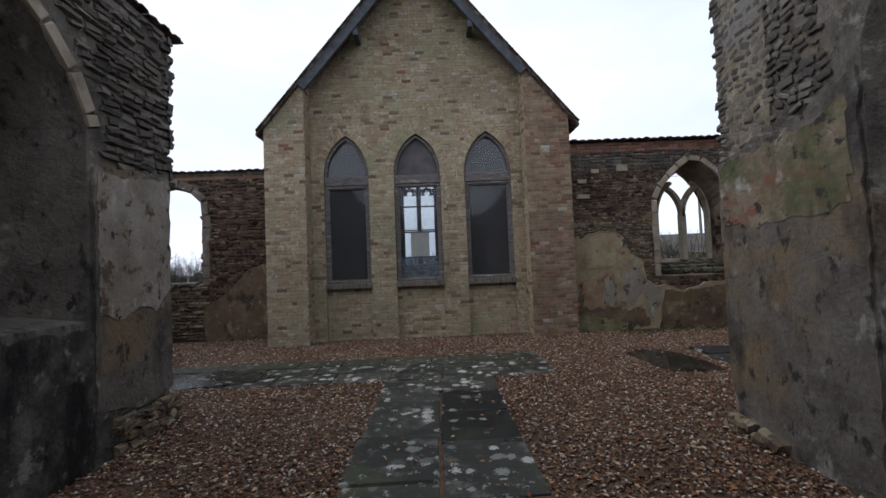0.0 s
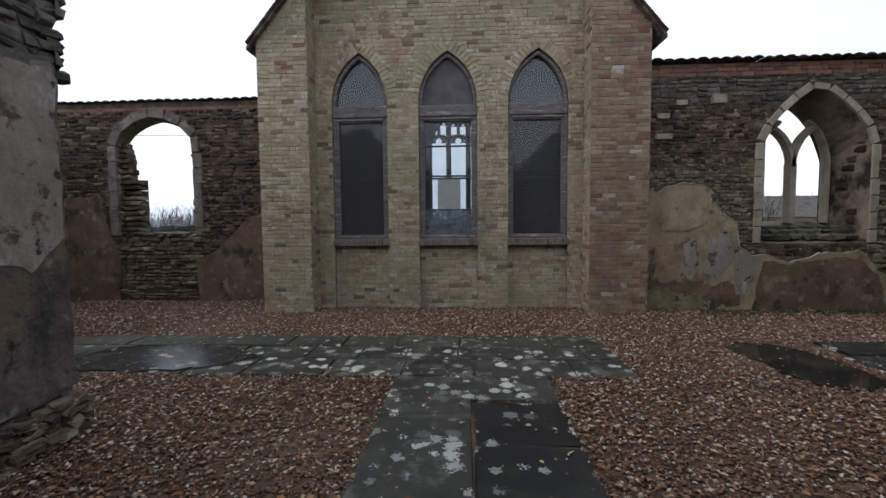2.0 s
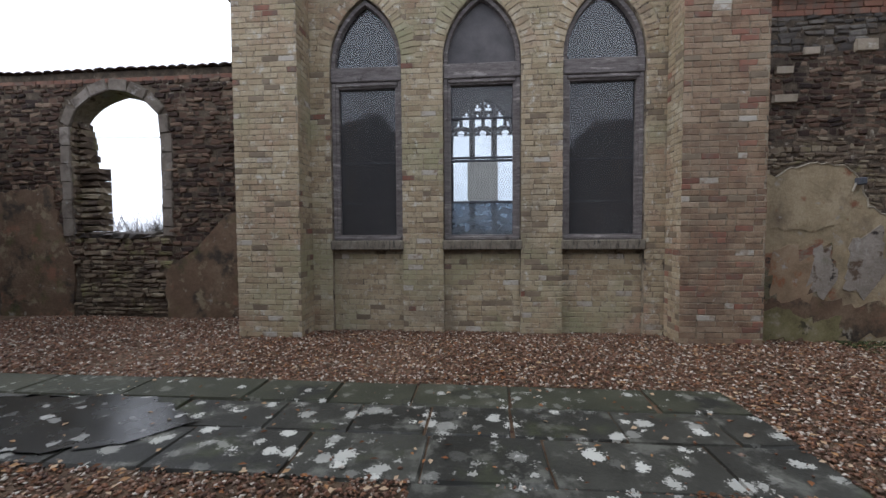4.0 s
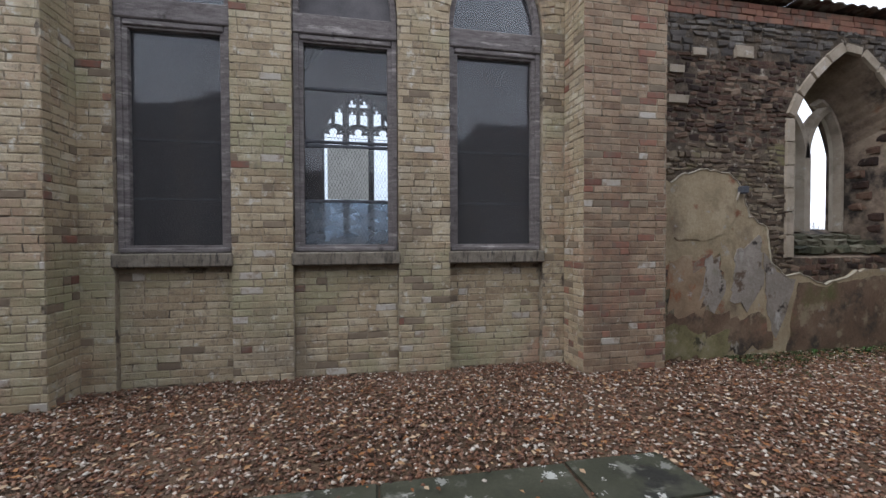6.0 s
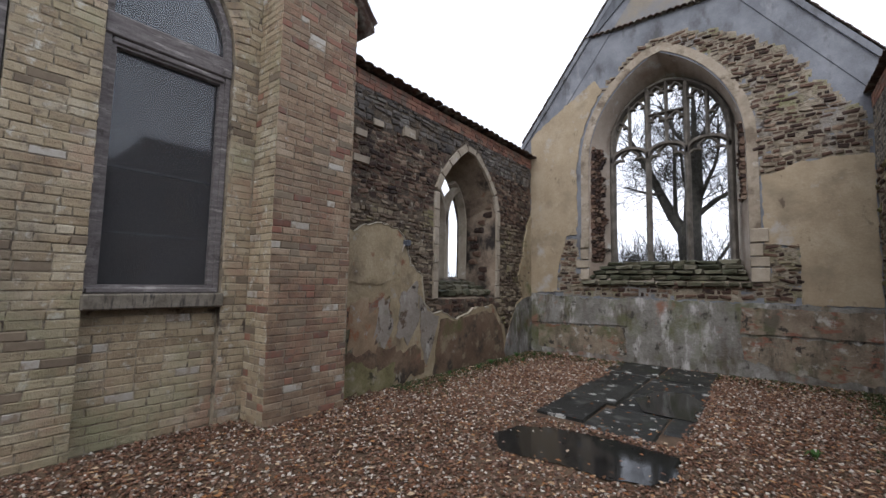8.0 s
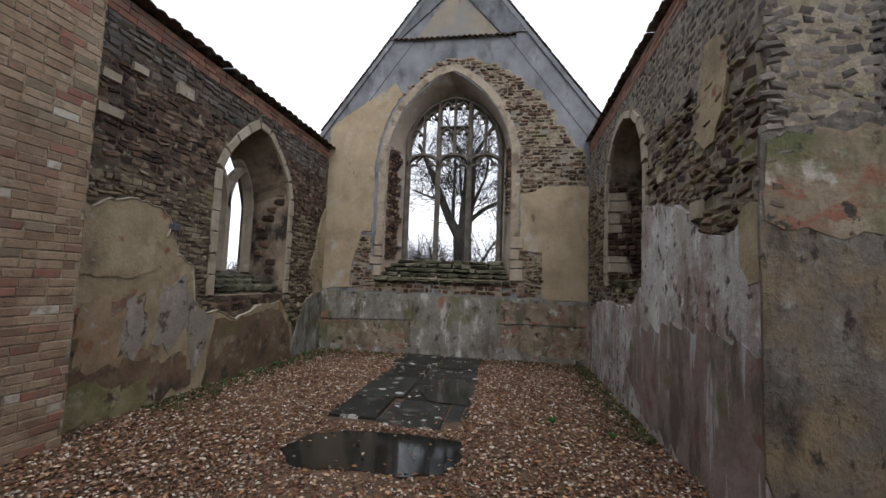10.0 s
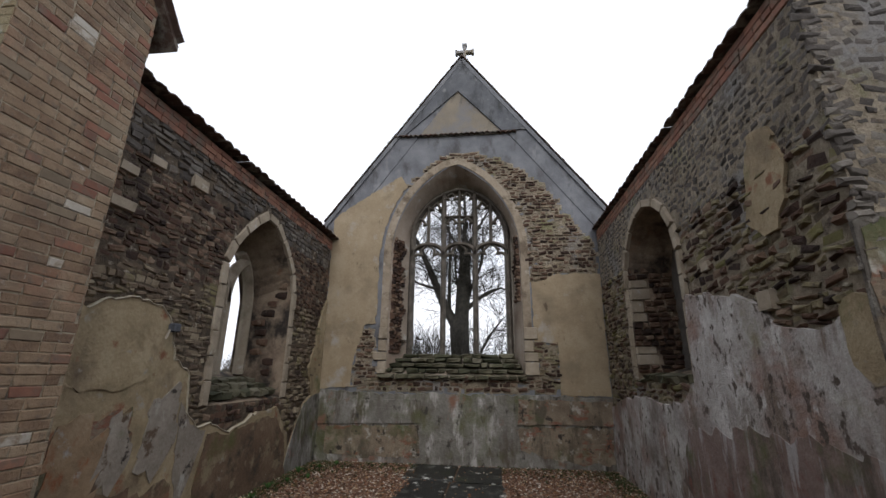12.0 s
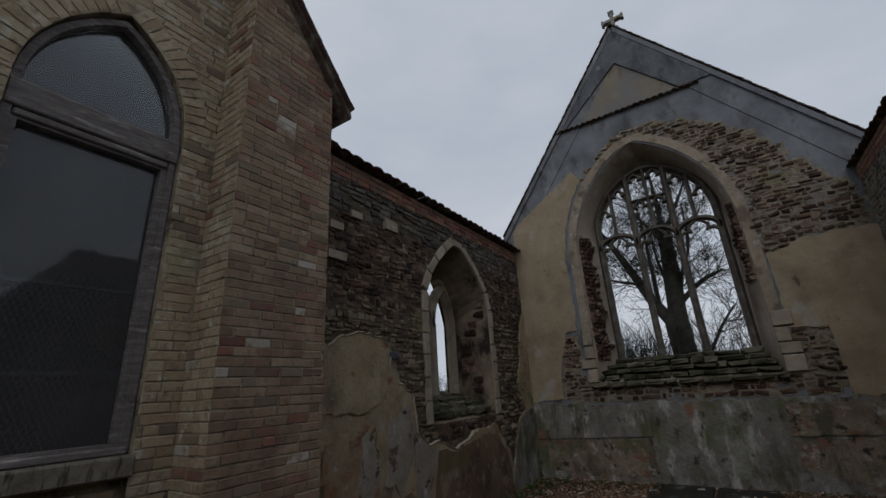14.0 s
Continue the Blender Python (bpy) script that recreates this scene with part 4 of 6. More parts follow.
# ---- timber windows of the brick gable ----
for k, (a0, a1) in enumerate(WINS):
    win = thing("window_%d" % (k + 4), "lancet window with a grey timber frame, dusty glass and wire guard" if k != 1 else "lancet window with glazing bars, wire guard and a boarded pane", "window", kind="structure")
    loop = arch(a0 + 0.035, a1 - 0.035, 1.36, 3.92, 4.80, n=8)
    part("frame", bar(bmesh.new(), loop, 0.065, 9.755, 9.86, cham=0.8), TIMBER, win)
    bm = bmesh.new()
    box(bm, a0, a1, 9.735, 9.86, 3.66, 3.87)
    transom = part("transom", bevel(bm, 0.012), TIMBER, win, "broad weathered timber transom")
    bm = bmesh.new()
    box(bm, a0 + 0.07, a1 - 0.07, 9.75, 9.85, 3.60, 3.655)
    part("bead", bevel(bm, 0.01), TIMBER, transom)
    bm = bmesh.new()
    bar(bm, [(a0 + 0.085, 1.40), (a0 + 0.085, 3.60), (a1 - 0.085, 3.60), (a1 - 0.085, 1.40)], 0.05, 9.775, 9.85, closed=True, cham=0.85)
    sash = part("sash", bm, TIMBER, win, "weathered timber sash")
    bm = bmesh.new()
    box(bm, a0 + 0.02, a1 - 0.02, 9.74, 9.86, 1.345, 1.40)
    part("sill_board", bevel(bm, 0.012), TIMBER, win)
    bm = bmesh.new()
    v = box(bm, a0 - 0.015, a1 + 0.015, 9.655, 9.80, 1.205, 1.345)
    part("sill", bevel(bm, 0.014), SILL, win, "stained stone sill")
    bm = bmesh.new()
    box(bm, a0 + 0.09, a1 - 0.09, 9.84, 9.846, 1.38, 3.62)
    pane = part("pane", bm, GLASS, sash, "dusty glass pane")
    pane.visible_shadow = False
    if k != 1:
        lp = arch(a0 + 0.07, a1 - 0.07, 3.85, 3.92, 4.76, n=8)
        bm = bmesh.new()
        face = bm.faces.new([bm.verts.new((p[0], 9.84, p[1])) for p in lp])
        got = bmesh.ops.extrude_face_region(bm, geom=[face])
        bmesh.ops.translate(bm, vec=(0, 0.006, 0), verts=[g for g in got["geom"] if isinstance(g, bmesh.types.BMVert)])
        bmesh.ops.recalc_face_normals(bm, faces=bm.faces[:])
        pane = part("pane", bm, GLASS, sash, "dusty glass pane")
        pane.visible_shadow = False
    # diamond wire guard
    bm = bmesh.new()
    lo, hi, za, zb, pitch = a0 + 0.10, a1 - 0.10, 1.42, 3.58, 0.036
    width, height = hi - lo, zb - za
    for s in (-1, 1):
        u = -height * 0.5
        while u < width:
            p0, p1 = max(0, u), min(width, u + height * 0.5)
            if p1 - p0 > 0.01:
                xa, xb = (lo + p0, lo + p1) if s > 0 else (hi - p0, hi - p1)
                q0, q1 = za + (p0 - u) * 2, za + (p1 - u) * 2
                w = 0.0016
                bm.faces.new([bm.verts.new(c) for c in ((xa - w, 9.80, q0), (xa + w, 9.80, q0), (xb + w, 9.80, q1), (xb - w, 9.80, q1))])
            u += pitch
    part("wire_guard", bm, WIRE, sash, "diamond wire mesh guard")
    if k == 1:
        for z, t in ((3.115, 0.03), (2.545, 0.03), (2.50, 0.035), (1.90, 0.032)):
            bm = bmesh.new()
            box(bm, a0 + 0.10, a1 - 0.10, 9.825, 9.87, z - t / 2, z + t / 2)
            part("glazing_bar", bevel(bm, 0.005), DARK_TIMBER, sash)
        bm = bmesh.new()
        box(bm, a0 + 0.10, a1 - 0.10, 9.832, 9.837, 1.41, 1.885)
        part("frosted_pane", bm, MILKY, sash, "milky dust-covered lower pane").visible_shadow = False
        bm = bmesh.new()
        box(bm, -0.105, 0.335, 9.822, 9.834, 1.92, 2.48)
        part("board", bm, TIN, sash, "pale grey board in a missing pane")
        bm = slab(arch(a0 + 0.04, a1 - 0.04, 3.80, 3.92, 4.79, n=8), [], "y", 9.835, 9.848)
        part("head_board", bm, SCREEN, win, "dull dark grey board closing the window head")
    else:
        # added near-black sheet: keeps the side panes as dark as an unlit room
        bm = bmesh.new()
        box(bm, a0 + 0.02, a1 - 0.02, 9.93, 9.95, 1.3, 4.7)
        part("dark_backing", bm, PAINTED_GLOOM, win, "dark sheet added behind the glass to stand for the unlit room")
        for z in (2.5, 1.9):
            bm = bmesh.new()
            box(bm, a0 + 0.10, a1 - 0.10, 9.85, 9.88, z - 0.012, z + 0.012)
            part("glazing_bar", bm, DARK_TIMBER, sash)

# ---- floor slabs ----
FLAGS = [block(0.02, 0.03, 500 + i) for i in range(6)]


def flag(x0, x1, y0, y1, z=0.012, lean=0.0):
    m = np.eye(4)
    m[:3, :3] = np.array([[x1 - x0 - 0.014, 0, 0], [0, 0, -(y1 - y0 - 0.014)], [lean, 0.07, 0]])
    m[:3, 3] = ((x0 + x1) / 2, (y0 + y1) / 2, z - 0.035)
    return m


paving = thing("pavement", "worn wet flagstones with pale lichen spots", "pavement", kind="structure")
flags = []
for x0, x1, first in ((-0.36, 0.44, 1.5), (0.44, 1.24, 1.15)):
    y = first
    while y < 5.9:
        ln = min(rng.uniform(0.7, 1.15), 6.04 - y)
        if 6.04 - (y + ln) < 0.35:
            ln = 6.04 - y
        flags.append(flag(x0 + rng.uniform(-0.03, 0.03), x1 + rng.uniform(-0.02, 0.02), y, y + ln, 0.010 + rng.uniform(-0.006, 0.008)))
        y += ln
for y0, y1, x in ((6.04, 6.62, -5.2), (6.62, 7.12, -5.6), (7.12, 7.62, -5.0)):
    while x < 2.1:
        ln = min(rng.uniform(0.55, 1.25), 2.24 - x)
        if 2.24 - (x + ln) < 0.3:
            ln = 2.24 - x
        flags.append(flag(x, x + ln, y0, y1, 0.010 + rng.uniform(-0.006, 0.008)))
        x += ln
for f in ((4.78, 5.75, 6.10, 6.85), (5.0, 5.9, 6.85, 7.42), (5.2, 6.6, 5.86, 6.10), (5.75, 6.7, 6.1, 6.75), (5.9, 7.0, 6.75, 7.45), (6.7, 7.9, 5.86, 6.75), (7.0, 8.0, 6.75, 7.5), (7.9, 9.1, 5.9, 6.7), (8.0, 9.1, 6.7, 7.55)):
    flags.append(flag(*f, 0.010 + rng.uniform(-0.005, 0.01)))
near_flags = [m for m in flags if m[0, 3] < 4.7]
black = [m for m in near_flags if m[0, 3] > 0.5 and 3.6 < m[1, 3] < 5.6 and m[0, 3] < 1.3]
mossy = [m for m in near_flags if m[1, 3] > 7.2]
taken = {id(m) for m in black + mossy}
lay("flagstone", paving, FLAGS, [m for m in near_flags if id(m) not in taken], FLAG)
lay("black_flagstone", paving, FLAGS, black, BLACK_FLAG)
lay("mossy_flagstone", paving, FLAGS, mossy, MOSS_FLAG)
lay("wet_flagstone", paving, FLAGS, [m for m in flags if m[0, 3] >= 4.7], WET_FLAG)
pud = [(4.03, 7.42), (4.41, 7.34), (4.60, 7.06), (4.66, 6.6), (4.66, 6.30), (4.60, 5.86), (4.24, 5.80), (3.89, 5.93), (3.76, 6.27), (3.80, 6.65), (3.72, 7.15)]
bm = bmesh.new()
loop = ragged(pud, 0.03, 0.06)
bm.faces.new([bm.verts.new((x, y, 0.004)) for x, y in loop])
bmesh.ops.triangulate(bm, faces=bm.faces[:])
tagged(part("water", bm, PUDDLE), "shallow dark rain puddle lying on the gravel floor", "puddle", kind="structure")
pud2 = [(5.75, 5.9), (6.6, 5.9), (7.1, 6.05), (7.0, 6.5), (6.3, 6.62), (5.8, 6.4)]
bm = bmesh.new()
bm.faces.new([bm.verts.new((x, y, 0.022)) for x, y in ragged(pud2, 0.04, 0.08)])
bmesh.ops.triangulate(bm, faces=bm.faces[:])
tagged(part("water", bm, PUDDLE), "film of rainwater on the flagstones", "puddle", kind="structure")
bm = bmesh.new()
bm.faces.new([bm.verts.new((x, y, 0.022)) for x, y in ragged([(-4.6, 6.15), (-3.2, 6.1), (-2.4, 6.3), (-2.1, 6.7), (-2.8, 7.1), (-4.2, 7.0)], 0.06, 0.08)])
bmesh.ops.triangulate(bm, faces=bm.faces[:])
tagged(part("water", bm, FILM), "film of rainwater on the flagstones", "puddle", kind="structure")


# gravel
def gravel_free(x, y):
    if -0.34 < x < 1.22 and y < 6.05 and y > 1.3:
        return False
    if -5.4 < x < 2.22 and 6.06 < y < 7.60:
        return False
    if 4.85 < x < 9.05 and 5.92 < y < 7.40:
        return False
    if inside(pud, x, y):
        return False
    return True


def pebbles(count, x0, x1, y0, y1, seed, big=1.0):
    r = np.random.default_rng(seed)
    p = np.stack([r.uniform(x0, x1, count), r.uniform(y0, y1, count)], 1)
    keep = np.array([gravel_free(a, b) or q < 0.012 for (a, b), q in zip(p, r.random(count))])
    p = p[keep]
    n = len(p)
    base = np.array([(1, 0, 0), (0, 1, 0), (-1, 0, 0), (0, -1, 0), (0, 0, 1), (0, 0, -1)], float)
    v = np.repeat(base[None], n, 0) + r.uniform(-0.28, 0.28, (n, 6, 3))
    size = r.uniform(0.009, 0.027, (n, 1, 1)) * big * np.stack([np.ones(n), r.uniform(0.5, 0.95, n), r.uniform(0.25, 0.6, n)], 1)[:, None]
    v = v * size
    t = r.uniform(-0.45, 0.45, n)
    c, s = np.cos(t)[:, None], np.sin(t)[:, None]
    v[..., 0], v[..., 2] = v[..., 0] * c - v[..., 2] * s, v[..., 0] * s + v[..., 2] * c
    t = r.uniform(0, 6.283, n)
    c, s = np.cos(t)[:, None], np.sin(t)[:, None]
    v[..., 0], v[..., 1] = v[..., 0] * c - v[..., 1] * s, v[..., 0] * s + v[..., 1] * c
    z = r.uniform(-0.004, 0.010, n) + 0.012 * np.sin(p[:, 0] * 2.1) * np.sin(p[:, 1] * 1.7)
    v += np.concatenate([p, z[:, None]], 1)[:, None]
    f = np.array([(0, 1, 4), (1, 2, 4), (2, 3, 4), (3, 0, 4), (1, 0, 5), (2, 1, 5), (3, 2, 5), (0, 3, 5)])
    faces = (f[None] + (np.arange(n) * 6)[:, None, None]).reshape(-1, 3)
    me = bpy.data.meshes.new("gravel")
    me.vertices.add(n * 6)
    me.vertices.foreach_set("co", v.reshape(-1))
    me.loops.add(len(faces) * 3)
    me.loops.foreach_set("vertex_index", faces.reshape(-1).astype(np.int32))
    me.polygons.add(len(faces))
    me.polygons.foreach_set("loop_start", np.arange(0, len(faces) * 3, 3, dtype=np.int32))
    me.update(calc_edges=True)
    me.materials.append(PEBBLE)
    return tagged(new("gravel", me), "loose brown gravel and leaf litter on the ruin's floor", "gravel", kind="stuff")


pebbles(90000, -3.6, 5.2, 2.2, 9.75, 11)
pebbles(34000, 5.2, 9.15, 3.9, 9.5, 12, 1.15)
pebbles(26000, -8.0, -3.3, 4.8, 10.45, 13, 1.2)
# ---- brickwork of the gable ----
def gable_ok(a, z):
    if z > roofline(a) - 0.10:
        return False
    for (a0, a1), h in zip(WINS, holes):
        if a0 < a < a1 and z < 1.2:
            return False
        if z > 3.95 and inside(grown(h, 0.115), a, z):
            return False
        if inside(h, a, z):
            return False
    return True


def under_roof(a, z):
    return z < roofline(a) - 0.08


bricks = []
bricks += brick_rows("-y", PIER, 2.63, BX1, 0.0, 6.3, under_roof)
bricks += brick_rows("-x", 2.63, PIER, FACE, 0.0, 6.2, lambda a, z: True)
bricks += brick_rows("-y", FACE, -2.41, 2.63, 0.0, 9.0, gable_ok)
for a0, a1 in WINS:
    bricks += brick_rows("-y", PANEL, a0, a1, 0.0, 1.20, lambda a, z: True)
bricks += brick_rows("-y", PIER, BX0, -2.41, 0.0, 6.3, under_roof)
bricks += brick_rows("+x", -2.41, PIER, FACE, 0.0, 6.2, lambda a, z: True)
bricks += brick_rows("+x", BX1, PIER, 9.52, 0.0, 4.6, lambda a, z: True)
bricks += brick_rows("+x", BX1, 9.40, 10.3, 4.40, 4.75, lambda a, z: True)
# odd bricks: a few red, pale and burnt ones among the yellow
lots = {"red": [], "pale": [], "burnt": [], "plain": []}
for m in bricks:
    x, y, z = m[:3, 3]
    q = rng.random()
    east = x > 2.6
    if (east and q < 0.10) or q < 0.016 or (z > 4.3 and x > 3.3 and y < 9.3 and q < 0.5):
        lots["red"].append(m)
    elif q > 0.976:
        lots["pale"].append(m)
    elif 0.92 < q < 0.962:
        lots["burnt"].append(m)
    else:
        lots["plain"].append(m)
lay("brick", gable_wall, BRICKS, [m for m in lots["plain"] if m[0, 3] < 2.64], BRICK, lambda m: m[0, 3] > 0.6 and m[2, 3] < 2.0, 190)
lay("pier_brick", gable_wall, BRICKS, [m for m in lots["plain"] if m[0, 3] >= 2.64], PIER_BRICK, lambda m: m[2, 3] < 2.0, 190)
lay("red_brick", gable_wall, BRICKS, lots["red"], RED_BRICK, None, 120)
lay("pale_brick", gable_wall, BRICKS, lots["pale"], PALE_BRICK, None, 60)
lay("burnt_brick", gable_wall, BRICKS, lots["burnt"], DARK_BRICK, None, 60)
vous = []
for h in holes:
    vous += ring("-y", FACE - 0.002, h, 0.215, 0.08, 0.010, 1, -1, gap=0.005)
vous = [m for m in vous if m[2, 3] > 3.93]
lay("voussoir_brick", gable_wall, BRICKS, vous, BRICK)

# ---- north-east wall ----
n_plaster = [(3.67, -0.04), (3.67, 2.22), (3.9, 2.15), (4.1, 2.27), (4.4, 2.33), (4.75, 2.26), (4.95, 2.05), (5.02, 1.75), (5.28, 1.62), (5.36, 1.18), (5.55, 1.02), (5.9, 0.99), (6.2, 0.88), (6.6, 0.96), (6.75, 1.05), (7.2, 1.05), (7.45, 1.10), (7.75, 0.78), (8.05, 0.35), (8.25, 0.75), (8.5, 1.1), (8.9, 1.25), (9.16, 1.3), (9.16, -0.04)]
plaster("plaster_patch", n_plaster, "y", NY - 0.045, NY + 0.02, OCHRE, wall_ne, "stained ochre plaster with a broken edge")
plaster("plaster_patch", [(5.3, 0.60), (5.25, 1.3), (5.45, 1.05), (5.75, 0.95), (5.6, 0.5), (5.45, 0.2)], "y", NY - 0.052, NY - 0.04, PALE_PATCH, wall_ne, "whitish plaster patch")
plaster("plaster_patch", [(3.75, 0.5), (3.75, 1.1), (4.15, 1.2), (4.6, 1.3), (4.7, 0.9), (4.4, 0.5)], "y", NY - 0.050, NY - 0.04, DAMP, wall_ne, "stained tan plaster patch", 0.05)
plaster("plaster_patch", [(3.72, 1.5), (3.72, 2.1), (4.3, 2.25), (4.75, 2.18), (4.88, 1.9), (4.7, 1.55), (4.3, 1.45)], "y", NY - 0.058, NY - 0.04, OCHRE, wall_ne, "smooth ochre plaster patch", 0.03)
plaster("plaster_patch", [(8.75, 1.15), (8.55, 1.7), (8.75, 2.2), (8.98, 2.9), (9.16, 3.1), (9.16, 1.2)], "y", NY - 0.04, NY + 0.02, OCHRE, wall_ne, "ochre plaster running into the corner", 0.03)
plaster("plaster_patch", [(5.62, -0.03), (5.7, 0.5), (5.8, 0.9), (6.2, 0.84), (6.6, 0.90), (7.2, 0.98), (7.5, 0.9), (7.8, 0.6), (7.95, -0.03)], "y", NY - 0.056, NY - 0.04, BROWN, wall_ne, "damp brown plaster below the window", 0.03)
plaster("plaster_patch", [(3.72, 0.02), (3.72, 0.5), (4.2, 0.62), (4.9, 0.45), (5.2, 0.55), (5.4, 0.1), (4.4, -0.02)], "y", NY - 0.053, NY - 0.04, BROWN, wall_ne, "damp brown plaster at the foot", 0.06)
plaster("plaster_patch", [(7.86, -0.03), (7.98, 0.35), (8.2, 0.72), (8.45, 1.08), (8.85, 1.2), (9.15, 1.24), (9.15, -0.03)], "y", NY - 0.054, NY - 0.04, FOOT, wall_ne, "grey stained render running to the corner", 0.03)
plaster("plaster_patch", [(3.72, 0.02), (3.70, 0.34), (3.95, 0.46), (4.3, 0.30), (4.75, 0.34), (4.7, 0.02)], "y", NY - 0.0575, NY - 0.04, ALGAE, wall_ne, "yellow-green algae-stained plaster at the foot", 0.06)
plaster("plaster_patch", [(3.95, 0.55), (3.9, 1.2), (4.2, 1.28), (4.42, 0.95), (4.35, 0.5)], "y", NY - 0.0555, NY - 0.04, RUSTED, wall_ne, "rust-stained ochre plaster patch", 0.08)
plaster("plaster_patch", [(4.32, 0.62), (4.38, 1.22), (4.6, 1.26), (4.68, 0.85), (4.52, 0.55)], "y", NY - 0.0565, NY - 0.04, PALE_PATCH, wall_ne, "bluish white plaster patch", 0.07)
plaster("plaster_patch", [(4.75, 0.7), (4.85, 1.35), (5.2, 1.5), (5.25, 0.9), (5.0, 0.55)], "y", NY - 0.057, NY - 0.04, PALE_PATCH, wall_ne, "whitish plaster patch", 0.05)
bm = bmesh.new()
ed = ragged([p for p in n_plaster[2:17]], 0.02, 0.05)
ed = [p for p in ed if p[1] > 0.7 and p[0] < 7.6][:-1]
bar(bm, [p for i, p in enumerate(ed) if i < len(ed) - 84], 0.018, NY - 0.060, NY - 0.02)
part("plaster_edge", bm, WHITE_EDGE, wall_ne, "pale broken plaster edge")


def ne_open(a, z):
    return not inside(grown(n_front, 0.13), a, z) and not inside(n_plaster, a, z - 0.03)


dark = rubble_rows("-y", NY, 3.68, EX, 0.05, 3.72, lambda a, z: ne_open(a, z) and (a < 7.6 or z > 2.7) and not (a < 5.75 and z < 2.62 + 0.08 * math.sin(a * 6)), high=(0.03, 0.075), long=(0.045, 0.17), proud=(-0.004, 0.026), gap=0.02, tilt=0.24)
light = rubble_rows("-y", NY, 7.6, EX - 0.1, 0.6, 2.75, ne_open, high=(0.04, 0.09), long=(0.06, 0.22), proud=(0.0, 0.045), tilt=0.2)
light += rubble_rows("-y", NY, 3.68, 5.75, 1.0, 2.70, lambda a, z: ne_open(a, z) and z < 2.62 + 0.08 * math.sin(a * 6), high=(0.03, 0.07), long=(0.05, 0.18), proud=(-0.004, 0.028), tilt=0.22)
grey_top = rubble_rows("-y", NY, 3.68, EX, 3.74, 4.18, ne_open, high=(0.05, 0.09), long=(0.08, 0.22), proud=(0.008, 0.03))
lay("stone", wall_ne, STONES, dark, IRONSTONE, lambda m: m[0, 3] < 5.7, 220, "rubble_stones")
lay("pale_stone", wall_ne, STONES, light, LICHEN_STONE, None, 60, "pale_rubble_stones")
lay("grey_stone", wall_ne, STONES, grey_top, GREY_STONE, None, 20, "grey_rubble_stones")
pale_blocks = [spot("-y", x, NY, z, w, 0.09, h) for x, z, w, h in ((3.98, 3.52, 0.22, 0.10), (4.0, 3.16, 0.3, 0.11), (4.95, 3.80, 0.26, 0.16), (4.3, 3.75, 0.2, 0.1))]
lay("limestone_block", wall_ne, ASHLAR, pale_blocks, LIMESTONE)
lay("coping_brick", wall_ne, BRICKS, brick_rows("-y", NY - 0.02, 3.66, EX, 4.19, 4.43, lambda a, z: True), RED_BRICK, None, 90, "coping_bricks")
lay("jamb_stone", wall_ne, ASHLAR, ring("-y", NY - 0.008, n_front, 0.13, 0.30, 0.026, 0, None, gap=0.007), LIMESTONE)
reveal_stones = []
for z in np.arange(1.3, 3.1, 0.16):
    if rng.random() < 0.55:
        u = rng.uniform(0.15, 0.55)
        reveal_stones.append(spot("-x", NY + u, 7.60 - 0.23 * u / 0.8, z, rng.uniform(0.15, 0.4), 0.04, 0.11))
lay("reveal_stone", wall_ne, STONES, reveal_stones, IRONSTONE)
lay("sill_stone", wall_ne, STONES, [spot("-y", x, NY + y, 1.27 + 0.42 * y, 0.22, 0.2, 0.12) for x in np.arange(5.95, 7.4, 0.24) for y in (0.12, 0.32, 0.5)], MOSS)


# tile coping on the wall tops
def coping_tile(seed):
    r = np.random.default_rng(seed)
    v, f = [], []
    n = 6
    for layer in (0, 1):
        for yy in (-0.5, 0.5):
            for i in range(n + 1):
                u = i / n
                v.append((u - 0.5, yy + (0.02 * r.uniform(-1, 1)), 0.5 * math.sin(u * math.pi) - 0.22 * layer))
    k = n + 1
    for i in range(n):
        f += [(i, i + 1, k + i + 1, k + i), (2 * k + i, 3 * k + i, 3 * k + i + 1, 2 * k + i + 1), (i, 2 * k + i, 2 * k + i + 1, i + 1), (k + i, k + i + 1, 3 * k + i + 1, 3 * k + i)]
    return np.array(v), f


CAPS = [coping_tile(600 + i) for i in range(4)]


def cope(parent, facing, d, a0, a1, z, reach=0.42):
    items = []
    a = a0
    while a < a1:
        w = rng.uniform(0.17, 0.21)
        items.append(spot(facing, a + w / 2, d, z + rng.uniform(-0.012, 0.012), w * 1.05, reach, 0.062, rng.uniform(-0.03, 0.03)))
        a += w
    lay("coping_tile", parent, CAPS, items, TILE)
    return items


cope(wall_ne, "-y", NY + 0.04, 3.7, EX + 0.1, 4.455)
cope(wall_nw, "-y", WY + 0.14, -9.0, -3.35, 4.295)

# ---- north-west wall ----
w_plaster = [(-5.35, -0.04), (-5.4, 0.85), (-4.85, 1.15), (-4.3, 1.72), (-3.9, 1.9), (-3.32, 1.95), (-3.32, -0.04)]
plaster("plaster_patch", w_plaster, "y", WY - 0.05, WY + 0.02, BROWN, wall_nw, "brown weathered plaster below a broken slope", 0.03)
plaster("plaster_patch", [(-8.6, -0.04), (-8.6, 2.2), (-7.5, 2.3), (-7.35, 1.5), (-7.1, 0.9), (-7.2, -0.04)], "y", WY - 0.04, WY + 0.02, BROWN, wall_nw, "reddish brown weathered plaster", 0.04)


def nw_open(a, z):
    return not inside(grown(w_front, 0.19), a, z) and not inside(w_plaster, a, z)


